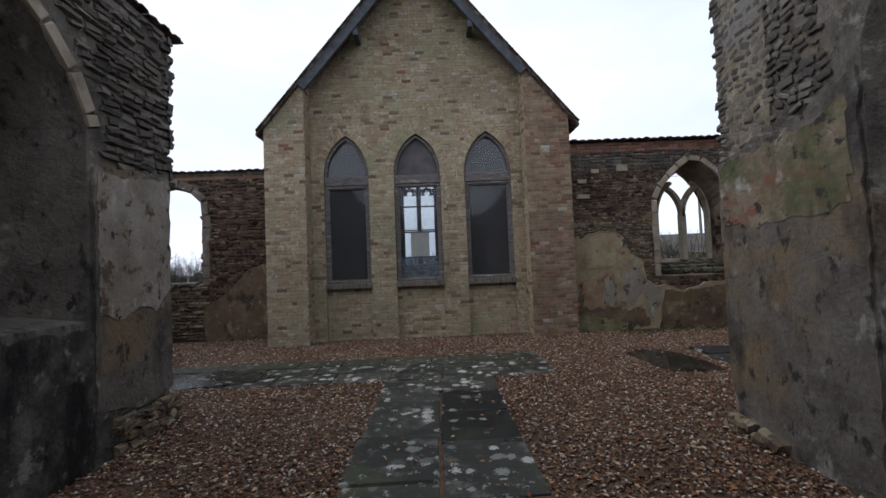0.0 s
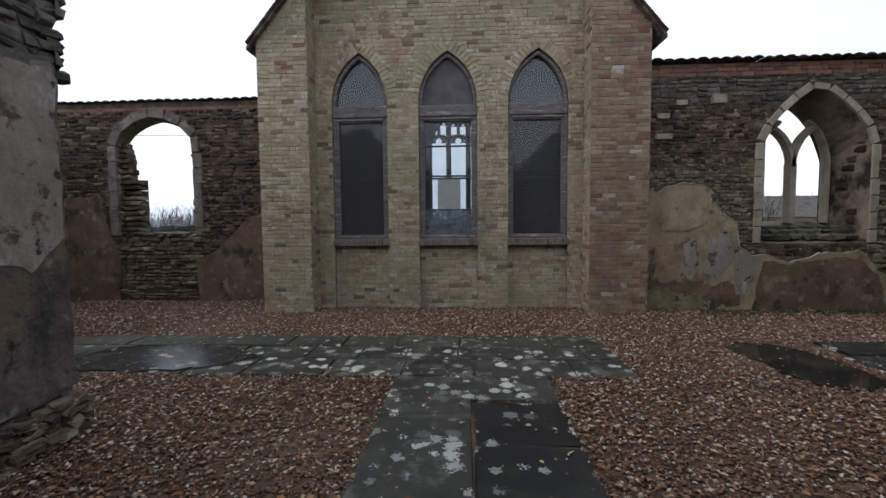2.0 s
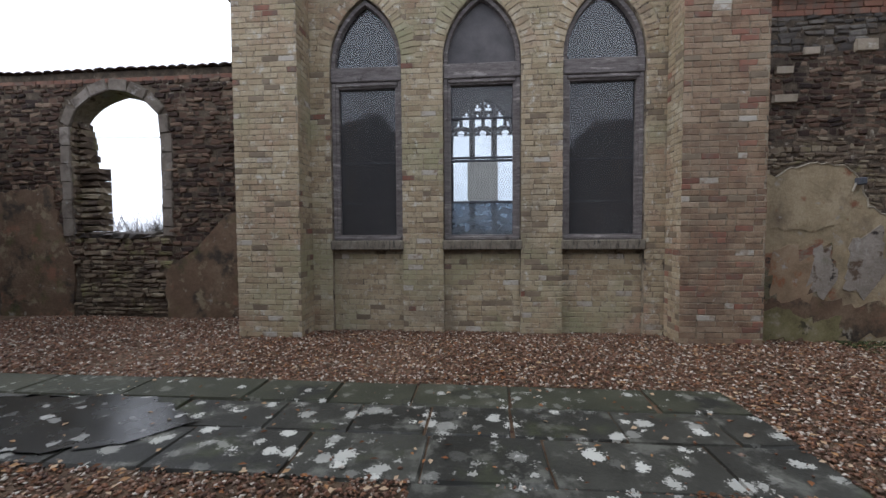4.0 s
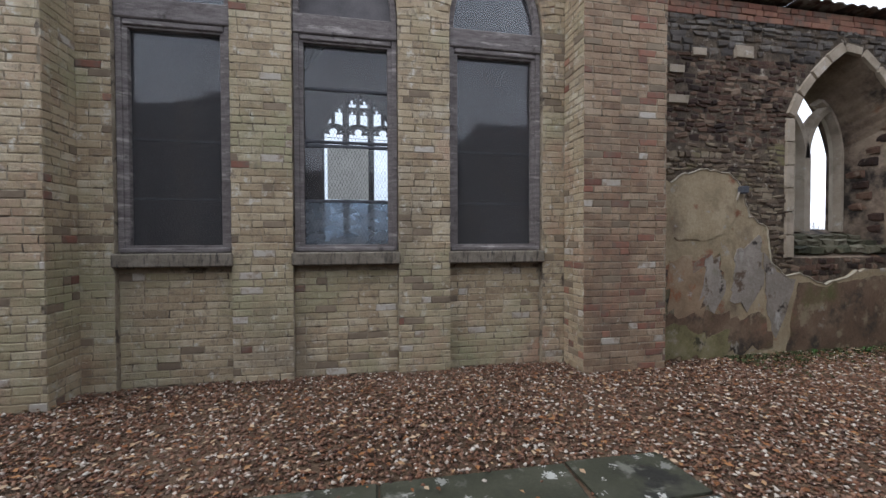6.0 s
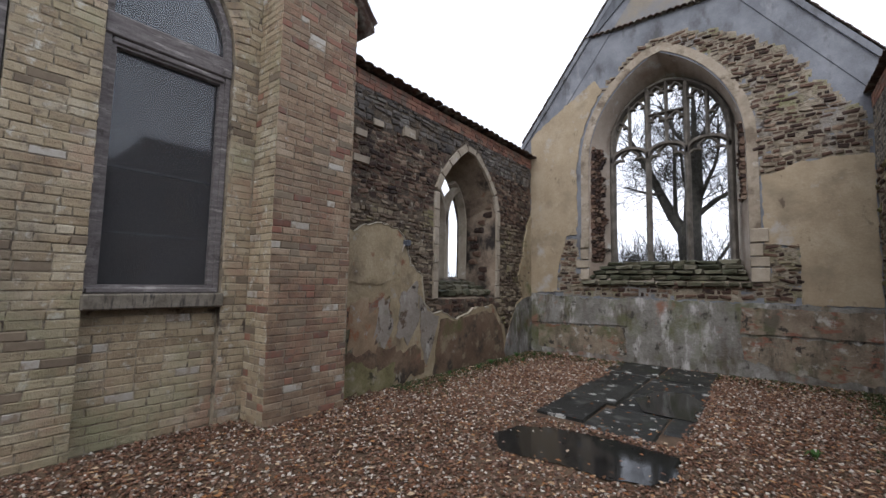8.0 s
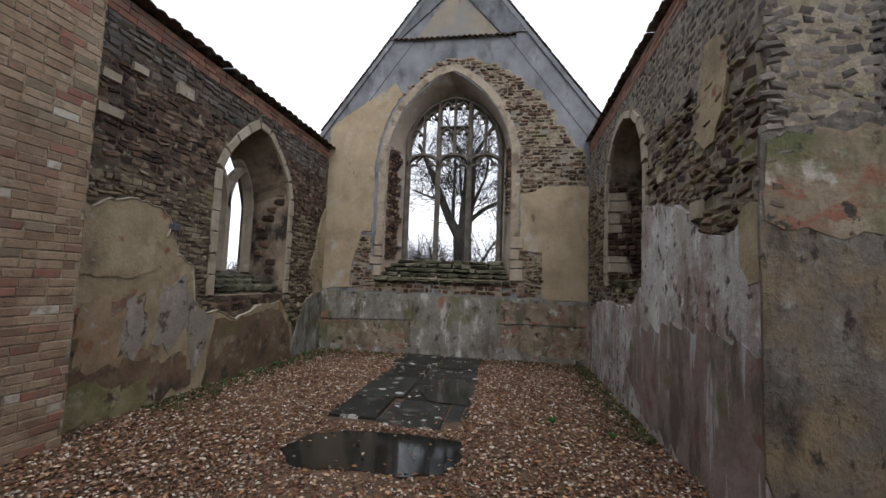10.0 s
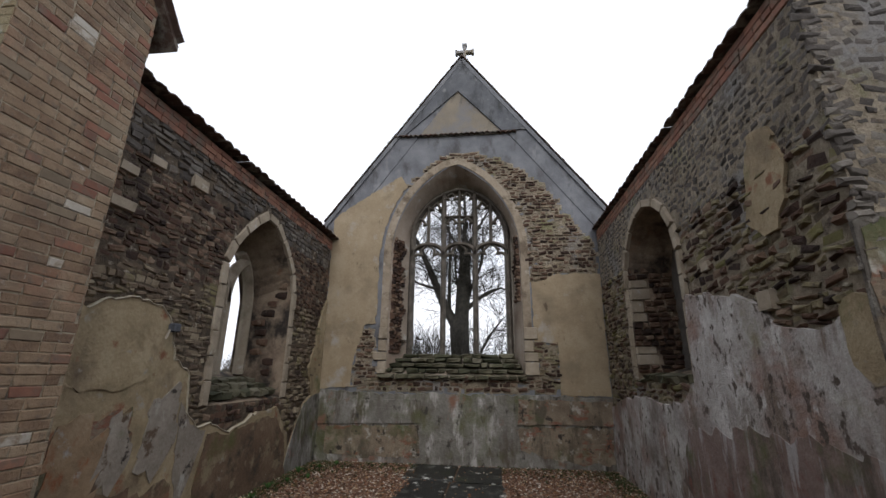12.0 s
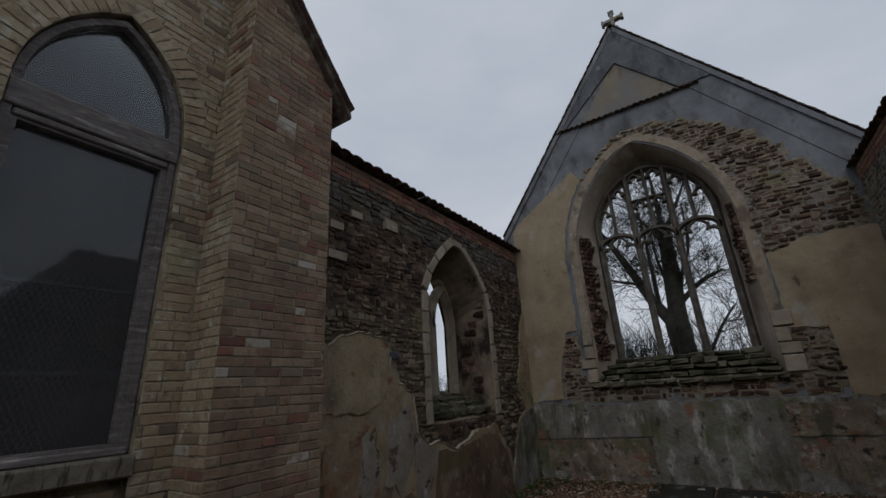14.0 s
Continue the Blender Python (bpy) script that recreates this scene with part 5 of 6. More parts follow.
lay("stone", wall_nw, STONES, rubble_rows("-y", WY, -9.0, -3.35, 1.0, 4.1, nw_open, high=(0.035, 0.085), long=(0.06, 0.22), proud=(0.0, 0.035), gap=0.02, tilt=0.2), IRONSTONE, lambda m: m[0, 3] > -5.6, 200, "rubble_stones")
lay("pale_stone", wall_nw, STONES, rubble_rows("-y", WY, -7.2, -5.3, 0.05, 1.40, nw_open, high=(0.05, 0.1), long=(0.1, 0.3)), LICHEN_STONE, None, 120, "pale_rubble_stones")
lay("coping_brick", wall_nw, BRICKS, brick_rows("-y", WY - 0.004, -8.5, -3.35, 4.09, 4.24, lambda a, z: True), RED_BRICK, None, 40, "coping_bricks")
lay("jamb_stone", wall_nw, ASHLAR, ring("-y", WY - 0.006, w_front, 0.20, 0.33, 0.022, 0, None, gap=0.004), WORN_STONE)
# broken remains of the west jamb
remains = []
for i in range(18):
    z = 1.45 + i * 0.115
    reach = 0.36 if z < 2.65 else max(0.0, 0.14 - (z - 2.65) * 0.12) + rng.uniform(-0.03, 0.05)
    remains.append(spot("-y", -7.12 + reach / 2, WY + 0.24, z, reach + 0.1, 0.24, 0.11, rng.uniform(-0.03, 0.03)))
    remains.append(spot("+x", WY + 0.17, -7.13, z, 0.30, 0.08, 0.105, rng.uniform(-0.03, 0.03)))
for i in range(8):
    z = 1.75 + i * 0.2
    remains.append(spot("-y", -5.46 - rng.uniform(0, 0.04), WY + 0.25, z, 0.12, 0.2, 0.16))
lay("jamb_rubble", wall_nw, STONES, remains, LICHEN_STONE)
lay("sill_stone", wall_nw, STONES, [spot("-y", x, WY + 0.17, 1.43 + rng.uniform(-0.02, 0.03), 0.26, 0.45, 0.12) for x in np.arange(-6.95, -5.5, 0.25)], GREY_STONE)

# ---- east wall ----
ochre_n = [(8.42, 1.4), (8.88, 1.38), (8.86, 1.8), (8.66, 2.57), (8.42, 2.6), (8.42, 4.1), (8.33, 4.7), (8.1, 5.3), (7.86, 5.66), (8.01, 5.92), (8.6, 5.55), (9.34, 5.08), (9.51, 4.9), (9.51, 1.3)]
plaster("plaster_patch", ochre_n, "x", EX - 0.022, EX + 0.01, TAN, wall_e, "ochre plaster beside the arch", 0.02)
ochre_s = [(3.86, 1.25), (3.86, 3.58), (4.4, 3.6), (4.75, 3.58), (5.04, 3.45), (5.22, 3.44), (5.22, 2.25), (4.77, 2.2), (4.77, 1.25)]
plaster("plaster_patch", ochre_s, "x", EX - 0.022, EX + 0.01, TAN, wall_e, "ochre plaster beside the arch", 0.02)
low = [(3.86, -0.04), (3.86, 1.22), (5.2, 1.25), (8.2, 1.24), (9.48, 1.30), (9.48, -0.04)]
plaster("plaster_patch", low, "x", EX - 0.05, EX + 0.01, FOOT, wall_e, "stained grey render along the foot of the wall", 0.02)
plaster("plaster_patch", [(5.6, -0.04), (5.64, 0.6), (5.58, 1.24), (7.4, 1.26), (7.42, 0.6), (7.36, -0.04)], "x", EX - 0.064, EX - 0.045, FOOT, wall_e, "stained grey render panel below the window", 0.03)
plaster("plaster_patch", [(3.87, 0.75), (3.87, 1.16), (5.57, 1.18), (5.6, 0.73)], "x", EX - 0.076, EX - 0.045, DAMP, wall_e, "projecting stained render band", 0.012)
plaster("plaster_patch", [(7.43, 0.72), (7.42, 1.14), (9.45, 1.12), (9.45, 0.66)], "x", EX - 0.076, EX - 0.045, FOOT, wall_e, "projecting grey render band", 0.012)
plaster("plaster_patch", [(7.44, 0.12), (7.46, 0.68), (8.3, 0.66), (9.3, 0.62), (9.3, 0.16), (8.5, 0.08)], "x", EX - 0.06, EX - 0.045, DAMP, wall_e, "stained tan plaster panel", 0.03)
plaster("plaster_patch", [(3.9, 0.12), (3.9, 0.70), (4.6, 0.71), (5.56, 0.68), (5.56, 0.3), (5.0, 0.16), (4.4, 0.08)], "x", EX - 0.058, EX - 0.045, DAMP, wall_e, "reddish brown plaster panel", 0.03)

tri = [(5.70, 6.90), (7.98, 6.90), (6.82, 8.08), (6.62, 8.08)]
plaster("gable_panel", tri, "x", EX - 0.012, EX + 0.01, GABLE_TAN, wall_e, "ochre render triangle in the gable's head", 0.012)
lip = [spot("-x", y, EX - 0.03, 6.91 + rng.uniform(-0.006, 0.006), 0.125, 0.13, 0.07) for y in np.arange(5.46, 8.2, 0.118)]
lay("drip_tile", wall_e, CAPS, lip, TILE)
for s in (-1, 1):
    foot = (9.72, 4.83) if s > 0 else (3.46, 4.83)
    bm = bmesh.new()
    bar(bm, [(foot[0], foot[1] - 0.09), (6.63, 8.99)], 0.09, EX - 0.06, EX + 0.9, "x", cham=0.97)
    part("raking_coping", bm, RAKING, wall_e, "grey raking coping")
    bm = bmesh.new()
    o = -0.27
    nx, nz = (4.29 * (1 if s > 0 else -1), 3.17)
    k = math.hypot(nx, nz)
    bar(bm, [(foot[0] + o * nx / k, foot[1] + o * nz / k), (6.63, 9.08 + o * 1.65)], 0.38, EX - 0.016, EX + 0.05, "x", cham=0.98)
    part("raking_band", bm, RAKING, wall_e, "grey raking render band")
for edge_z, side in ((8.14, 7.96), (5.13, 5.72)):
    part("verge_band", slab([(edge_z, 6.97), (side, 6.97), (6.72, 8.10), (6.63, 8.99)], [], "x", EX - 0.05, EX + 0.02), VERGE, wall_e, "dark grey render band under the verge")
tl = []
for s in (-1, 1):
    foot = (9.72, 4.83) if s > 0 else (3.46, 4.83)
    for i in range(34):
        u = i / 34
        y, z = 6.63 + (foot[0] - 6.63) * u, 9.08 + (foot[1] - 9.08) * u
        an = math.atan2(9.12 - 4.83, 3.13)
        tl.append(spot("-x", y + s * 0.05, EX + 0.1, z - 0.03 + rng.uniform(-0.006, 0.008), 0.18, 0.36, 0.02, s * (an - 0.05)))
lay("verge_tile", wall_e, [block(0.03, 0.1, 420 + i) for i in range(4)], tl, TILE)


ring_out = [(7.86, 5.60), (7.62, 5.95), (7.2, 6.30), (6.79, 6.47), (6.37, 6.45), (5.85, 6.26), (5.36, 5.96), (5.0, 5.68), (4.69, 5.35), (4.45, 5.0), (4.29, 4.59), (3.88, 4.2), (3.88, 3.63), (4.4, 3.62), (4.75, 3.6), (5.04, 3.47), (5.5, 3.47), (6.8, 4.0)]


def e_rubble(a, z):
    if z < 1.60:
        return 4.80 < a < 8.86 and z > 1.28 + 0.05 * math.sin(a * 5)
    if inside(grown(e_front, 0.16), a, z):
        return False
    if 4.77 < a < 5.16 and z < 2.2 + 0.05 * math.sin(a * 20):
        return True
    if 8.44 < a < 8.86 - 0.22 * (z - 1.6) and z < 2.58:
        return True
    return inside(ring_out, a, z)


e_stones = rubble_rows("-x", EX, 3.9, 9.0, 1.3, 6.8, e_rubble, high=(0.03, 0.075), long=(0.05, 0.19), proud=(0.002, 0.04), gap=0.02, tilt=0.20)
beds = []
for m in e_stones:
    b = m.copy()
    size = np.linalg.norm(m[:3, :3], axis=0)
    b[:3, :3] = m[:3, :3] / size * np.array([size[0] + 0.07, 0.014, size[2] + 0.06])
    beds.append(b)
lay("mortar_bed", wall_e, [block(0.1, 0.2, 260 + i) for i in range(6)], beds, LIME_MORTAR, lambda m: False, 0, "mortar_bed", "earthy mortar bed of the rubble")
rng.shuffle(e_stones)
half = int(len(e_stones) * 0.78)
lay("stone", wall_e, STONES, e_stones[:half], IRONSTONE, lambda m: m[2, 3] < 5.0, 140, "rubble_stones")
lay("pale_stone", wall_e, STONES, e_stones[half:], LICHEN_STONE, lambda m: m[2, 3] < 5.0, 120, "pale_rubble_stones")
order = [p for p in grown(e_front, 0.085) if p[1] > 2.25]
if order[0][0] > order[-1][0]:
    order.reverse()
order = [(order[0][0], 2.28)] + order + [(order[-1][0], 2.28)]
part("arch_order", bar(bmesh.new(), order, 0.17, EX - 0.022, EX + 0.03, "x", cham=0.94), ORDER, wall_e, "smooth pale plastered arch order")
jamb = []
z = 1.60
while z < 2.3:
    h = rng.uniform(0.16, 0.30)
    for a, sgn in ((5.42, -1), (8.16, 1)):
        w = rng.choice([0.18, 0.27])
        jamb.append(spot("-x", a + sgn * w / 2, EX - 0.012, z + h / 2, w, 0.08, h - 0.015))
    z += h
lay("jamb_stone", wall_e, ASHLAR, jamb, LIMESTONE)
rev = []
for z in np.arange(2.05, 4.45, 0.075):
    north, south = 0.24 + 0.05 * math.sin(z * 9), 0.20 + 0.05 * math.sin(z * 7)
    for side, wide, low in ((1, north, 2.0), (-1, south, 3.05)):
        u = 0.05 + rng.uniform(-0.01, 0.02)
        while z > low and u < 0.05 + wide * 1.35:
            ln = rng.uniform(0.07, 0.16)
            y = 8.15 - 0.34 * (u + ln / 2) / 0.85 if side > 0 else 5.43 + 0.20 * (u + ln / 2) / 0.85
            rev.append(spot("-y" if side > 0 else "+y", EX + u + ln / 2, y, z + rng.uniform(-0.008, 0.008), ln, 0.10, 0.066, rng.uniform(-0.08, 0.08)))
            u += ln + 0.012
lay("reveal_stone", wall_e, STONES, rev, IRONSTONE, None, 200, "reveal_stones")
sill_m = []
for k, (x, z) in enumerate(((-0.04, 1.56), (0.07, 1.67), (0.18, 1.78), (0.29, 1.88), (0.40, 1.97))):
    y = 5.40 + 0.04 * k
    while y < 8.12 - 0.07 * k:
        w = rng.uniform(0.14, 0.38)
        sill_m.append(spot("-x", y + w / 2, EX + x + 0.05, z, w - 0.012, 0.26, 0.075 + rng.uniform(-0.01, 0.03), rng.uniform(-0.02, 0.02)))
        y += w
lay("sill_stone", wall_e, STONES, sill_m, MOSS)
cross = thing("cross_finial", "weathered stone cross finial on the gable's apex", "cross")
bm = bmesh.new()
bar(bm, [(6.58, 9.04), (6.58, 9.18)], 0.24, EX + 0.15, EX + 0.42, "x", cham=0.7)
part("base", bm, CEMENT, cross)
bm = bmesh.new()
bar(bm, [(6.58, 9.16), (6.58, 9.70)], 0.085, EX + 0.24, EX + 0.34, "x", cham=0.8)
part("shaft", bm, CEMENT, cross)
bm = bmesh.new()
bar(bm, [(6.37, 9.48), (6.79, 9.48)], 0.085, EX + 0.235, EX + 0.345, "x", cham=0.8)
part("arm", bm, CEMENT, cross)
for a, b in (((6.37, 9.42), (6.37, 9.54)), ((6.79, 9.42), (6.79, 9.54)), ((6.52, 9.70), (6.64, 9.70))):
    bm = bmesh.new()
    bar(bm, [a, b], 0.06, EX + 0.23, EX + 0.35, "x", cham=0.8)
    part("arm_end", bm, CEMENT, cross)

# ---- south-east wall ----
wash = [(3.327, -0.04), (3.327, 2.05), (3.63, 1.98), (4.0, 1.98), (4.21, 2.03), (4.36, 2.2), (4.68, 2.36), (5.0, 2.40), (5.3, 2.46), (5.62, 2.5), (5.68, 1.62), (6.1, 1.33), (6.8, 1.30), (7.5, 1.33), (8.3, 1.25), (9.1, 1.08), (9.16, -0.04)]
plaster("plaster_patch", wash, "y", SY - 0.01, SY + 0.05, WASHED, wall_se, "peeling white limewash over red-stained plaster", 0.028, 3.327)
plaster("plaster_patch", [(4.32, 2.9), (4.12, 2.72), (3.95, 2.73), (3.82, 2.92), (3.74, 3.2), (3.85, 3.55), (4.1, 3.6), (4.22, 3.25)], "y", SY - 0.01, SY + 0.03, OCHRE, wall_se, "hanging tongue of pale ochre render", 0.04)
plaster("plaster_patch", [(3.33, 1.62), (3.328, 2.10), (3.42, 2.14), (3.56, 2.06), (3.55, 1.72), (3.44, 1.6)], "y", SY - 0.01, SY + 0.056, OCHRE, wall_se, "smooth tan plaster patch", 0.03, 3.328)
plaster("plaster_patch", [(3.33, 0.02), (3.328, 1.15), (3.9, 1.24), (4.9, 1.20), (6.0, 1.06), (6.3, 0.5), (5.6, 0.1), (4.4, 0.02)], "y", SY - 0.01, SY + 0.0545, REDWASH, wall_se, "red-stained plaster with white runs", 0.05, 3.328)
plaster("plaster_patch", [(5.98, 1.70), (5.98, 2.55), (6.3, 2.62), (6.52, 2.5), (6.5, 1.72)], "y", SY - 0.602, SY - 0.57, WASHED, wall_se, "whitish plaster at the back of the niche", 0.03)
lay("limestone_block", wall_se, ASHLAR, [spot("+y", 4.25, SY, 2.23, 0.19, 0.11, 0.17), spot("+y", 5.1, SY, 2.72, 0.16, 0.08, 0.1)], LIMESTONE)


def se_open(a, z):
    return not inside(grown(s_front, 0.10), a, z) and not inside(wash, a, z)


s_stones = rubble_rows("+y", SY, 3.33, EX - 0.02, 1.0, 3.25, se_open, high=(0.03, 0.085), long=(0.05, 0.2), proud=(-0.004, 0.04), gap=0.026, tilt=0.28)
rng.shuffle(s_stones)
lay("pale_stone", wall_se, SMOOTHED, s_stones[::2], MOSSY_RUBBLE, lambda m: m[0, 3] < 5.8, 120, "pale_rubble_stones")
lay("stone", wall_se, SMOOTHED, s_stones[1::2], IRONSTONE, lambda m: m[0, 3] < 5.8, 120, "rubble_stones")
lay("grey_stone", wall_se, SMOOTHED, rubble_rows("+y", SY, 3.33, EX - 0.02, 3.2, 4.26, se_open, high=(0.03, 0.06), long=(0.04, 0.12), proud=(-0.004, 0.014), gap=0.034, tilt=0.45), GREY_STONE, None, 40, "grey_rubble_stones")
lay("coping_brick", wall_se, BRICKS, brick_rows("+y", SY + 0.004, 3.2, EX - 0.01, 4.27, 4.50, lambda a, z: True), RED_BRICK, None, 80, "coping_bricks")
lay("jamb_stone", wall_se, ASHLAR, ring("+y", SY + 0.012, s_front, 0.11, 0.30, 0.03, 0, None), LIMESTONE)
qu, rub = [], []
z = 1.68
while z < 3.15:
    hh = rng.uniform(0.10, 0.20)
    u = 0.0
    if rng.random() < 0.6:
        ln = rng.uniform(0.14, 0.34)
        qu.append(spot("-x", SY - ln / 2, 7.59 - 0.15 * ln / 1.2, z + hh / 2, ln, 0.07, hh - 0.012, rng.uniform(-0.02, 0.02)))
        u = ln + 0.01
    for zz in (z + hh * 0.25, z + hh * 0.75):
        v = u
        while v < 0.56:
            ln = rng.uniform(0.07, 0.19)
            rub.append(spot("-x", SY - v - ln / 2, 7.60 - 0.18 * (v + ln / 2) / 0.6, zz, ln - 0.012, 0.09, hh * 0.45, rng.uniform(-0.1, 0.1)))
            v += ln
    z += hh
lay("quoin", wall_se, ASHLAR, qu, LIMESTONE)
lay("reveal_stone", wall_se, STONES, rub, IRONSTONE)
cope(wall_se, "+y", SY - 0.12, 3.25, EX + 0.05, 4.525)
lay("sill_stone", wall_se, STONES, [spot("+y", x, SY - 0.2, 1.60 + rng.uniform(-0.02, 0.02), 0.24, 0.5, 0.12) for x in np.arange(5.8, 7.4, 0.25)], MOSS)

# ---- transept walls ----
up_w = lambda a, z: z > 2.75 + 0.12 * math.sin(a * 4) and not inside(grown(l_front, 0.2), a, z) or (z < 0.42 and a > 4.0)
lay("stone", wall_tw, STONES, rubble_rows("+x", -2.65, 1.0, 4.73, 0.02, 4.5, up_w, high=(0.05, 0.09), long=(0.09, 0.26), proud=(0.015, 0.05), tilt=0.15), GREY_STONE, None, 240, "rubble_stones")
lay("jamb_stone", wall_tw, ASHLAR, ring("+x", -2.645, l_front, 0.13, 0.34, 0.025, 1, -1), LIMESTONE)
corner = [spot("+y", -2.65 - rng.uniform(0.05, 0.14), 4.75, z, 0.26, 2 * rng.uniform(0.02, 0.07), 0.095, rng.uniform(-0.1, 0.1)) for z in np.arange(2.75, 4.55, 0.1)]
corner += [spot("+x", 4.72 + rng.uniform(-0.03, 0.05), -2.66, z, rng.uniform(0.1, 0.22), 0.10, 0.09, rng.uniform(-0.12, 0.12)) for z in np.arange(2.75, 4.55, 0.095)]
lay("corner_stone", wall_tw, STONES, corner, GREY_STONE)
plaster("plaster_patch", [(3.66, 0.5), (3.66, 2.7), (4.3, 2.78), (4.72, 2.86), (4.74, 0.42), (4.2, 0.36)], "x", -2.66, -2.605, WEATHERED, wall_tw, "patchy grey and ochre plaster", 0.02)
plaster("plaster_patch", [(3.70, 1.34), (3.68, 2.64), (4.1, 2.70), (4.45, 2.74), (4.69, 2.80), (4.71, 1.55), (4.45, 1.30), (4.2, 1.38), (4.0, 1.28)], "x", -2.62, -2.596, PALE_PATCH, wall_tw, "pale grey plaster patch pitted with brown hollows", 0.03)
plaster("plaster_patch", [(0.6, -0.04), (0.6, 1.22), (3.6, 1.24), (3.95, 1.0), (3.9, 0.5), (4.2, -0.04)], "x", -2.66, -2.615, MOTTLED, wall_tw, "black-stained mottled plaster", 0.04)
cope(wall_tw, "+x", -2.82, 1.5, 4.85, 4.60)
spill = [spot("+x", rng.uniform(3.9, 4.8), -2.65 + rng.uniform(0, 0.04), rng.uniform(0.0, 0.32), rng.uniform(0.08, 0.2), rng.uniform(0.05, 0.12), rng.uniform(0.05, 0.09), rng.uniform(-0.3, 0.3)) for i in range(60)]
lay("footing_stone", wall_tw, STONES, spill, LICHEN_STONE)
infill = rubble_rows("+x", -3.25, 1.5, 3.45, 1.9, 3.3, lambda a, z: a < 2.9 + 0.2 * math.sin(z * 5), high=(0.08, 0.14), long=(0.15, 0.4), proud=(0.03, 0.1))
lay("infill_stone", wall_tw, STONES, infill, LICHEN_STONE)

up_e = lambda a, z: z > 2.62 + 0.1 * math.sin(a * 5) and a > 2.75 and not inside(grown(r_front, 0.25), a, z)
lay("stone", wall_se, SMOOTHED, rubble_rows("-x", 3.31, 2.7, SY - 0.02, 2.4, 4.46, up_e, high=(0.025, 0.06), long=(0.04, 0.13), proud=(-0.012, 0.012), gap=0.034, tilt=0.5), GREY_STONE, None, 120, "rubble_stones")
plaster("plaster_patch", [(2.52, -0.04), (2.52, 2.9), (3.1, 2.7), (3.5, 2.66), (3.90, 2.55), (3.90, 0.45), (3.7, -0.04)], "x", 3.298, 3.325, WEATHERED, wall_se, "grey and ochre plaster fallen away at the foot", 0.02, 3.90)
plaster("plaster_patch", [(2.60, 2.0), (2.60, 2.75), (3.0, 2.6), (3.5, 2.58), (3.86, 2.50), (3.875, 2.0), (3.4, 1.9), (3.0, 1.95)], "x", 3.292, 3.30, DAMP, wall_se, "ochre plaster patch on the jamb", 0.04)
rough_corner = [spot("-x", SY - rng.uniform(0.0, 0.08), 3.315, z, rng.uniform(0.06, 0.16), rng.uniform(0.02, 0.055), 0.06, rng.uniform(-0.3, 0.3)) for z in np.arange(2.1, 4.45, 0.055)]
lay("corner_stone", wall_se, SMOOTHED, rough_corner, GREY_STONE)
lay("footing_stone", wall_se, STONES, [spot("-x", rng.uniform(3.3, 3.9), 3.29 - rng.uniform(0, 0.08), rng.uniform(0.0, 0.12), rng.uniform(0.08, 0.16), 0.1, rng.uniform(0.06, 0.11), rng.uniform(-0.5, 0.5)) for i in range(14)], LICHEN_STONE)

# ---- things beyond the walls ----
def tube(bm, p, q, r0, r1, sides=5):
    d = (q - p).normalized()
    u = d.orthogonal().normalized()
    w = d.cross(u)
    ra = [bm.verts.new(p + (u * math.cos(k * 6.2832 / sides) + w * math.sin(k * 6.2832 / sides)) * r0) for k in range(sides)]
    rb = [bm.verts.new(q + (u * math.cos(k * 6.2832 / sides) + w * math.sin(k * 6.2832 / sides)) * r1) for k in range(sides)]
    for k in range(sides):
        bm.faces.new((ra[k], ra[(k + 1) % sides], rb[(k + 1) % sides], rb[k]))


def grow(rnd, p, d, length, r, depth, out, droop=0.0):
    steps = 3 if depth > 1 else 2
    for s in range(steps):
        q = p + d * (length / steps)
        r1 = r * (0.86 if depth else 0.5)
        out.append((p, q, r, r1, depth))
        p, r = q, r1
        d = (d + Vector((rnd.uniform(-1, 1), rnd.uniform(-1, 1), rnd.uniform(-0.6, 0.9))) * 0.17 + Vector((0, 0, -droop))).normalized()
        if depth and (s or depth < 4):
            for k in range(1 if depth > 3 else 2):
                side = d.orthogonal().normalized()
                side.rotate(Matrix.Rotation(rnd.uniform(0, 6.283), 3, d))
                nd = (d * rnd.uniform(0.45, 0.8) + side * rnd.uniform(0.55, 0.9) + Vector((0, 0, 0.12))).normalized()
                grow(rnd, p, nd, length * rnd.uniform(0.55, 0.8), r * rnd.uniform(0.42, 0.6), depth - 1, out, droop)
    if depth:
        grow(rnd, p, d, length * 0.7, r * 0.8, depth - 1, out, droop)


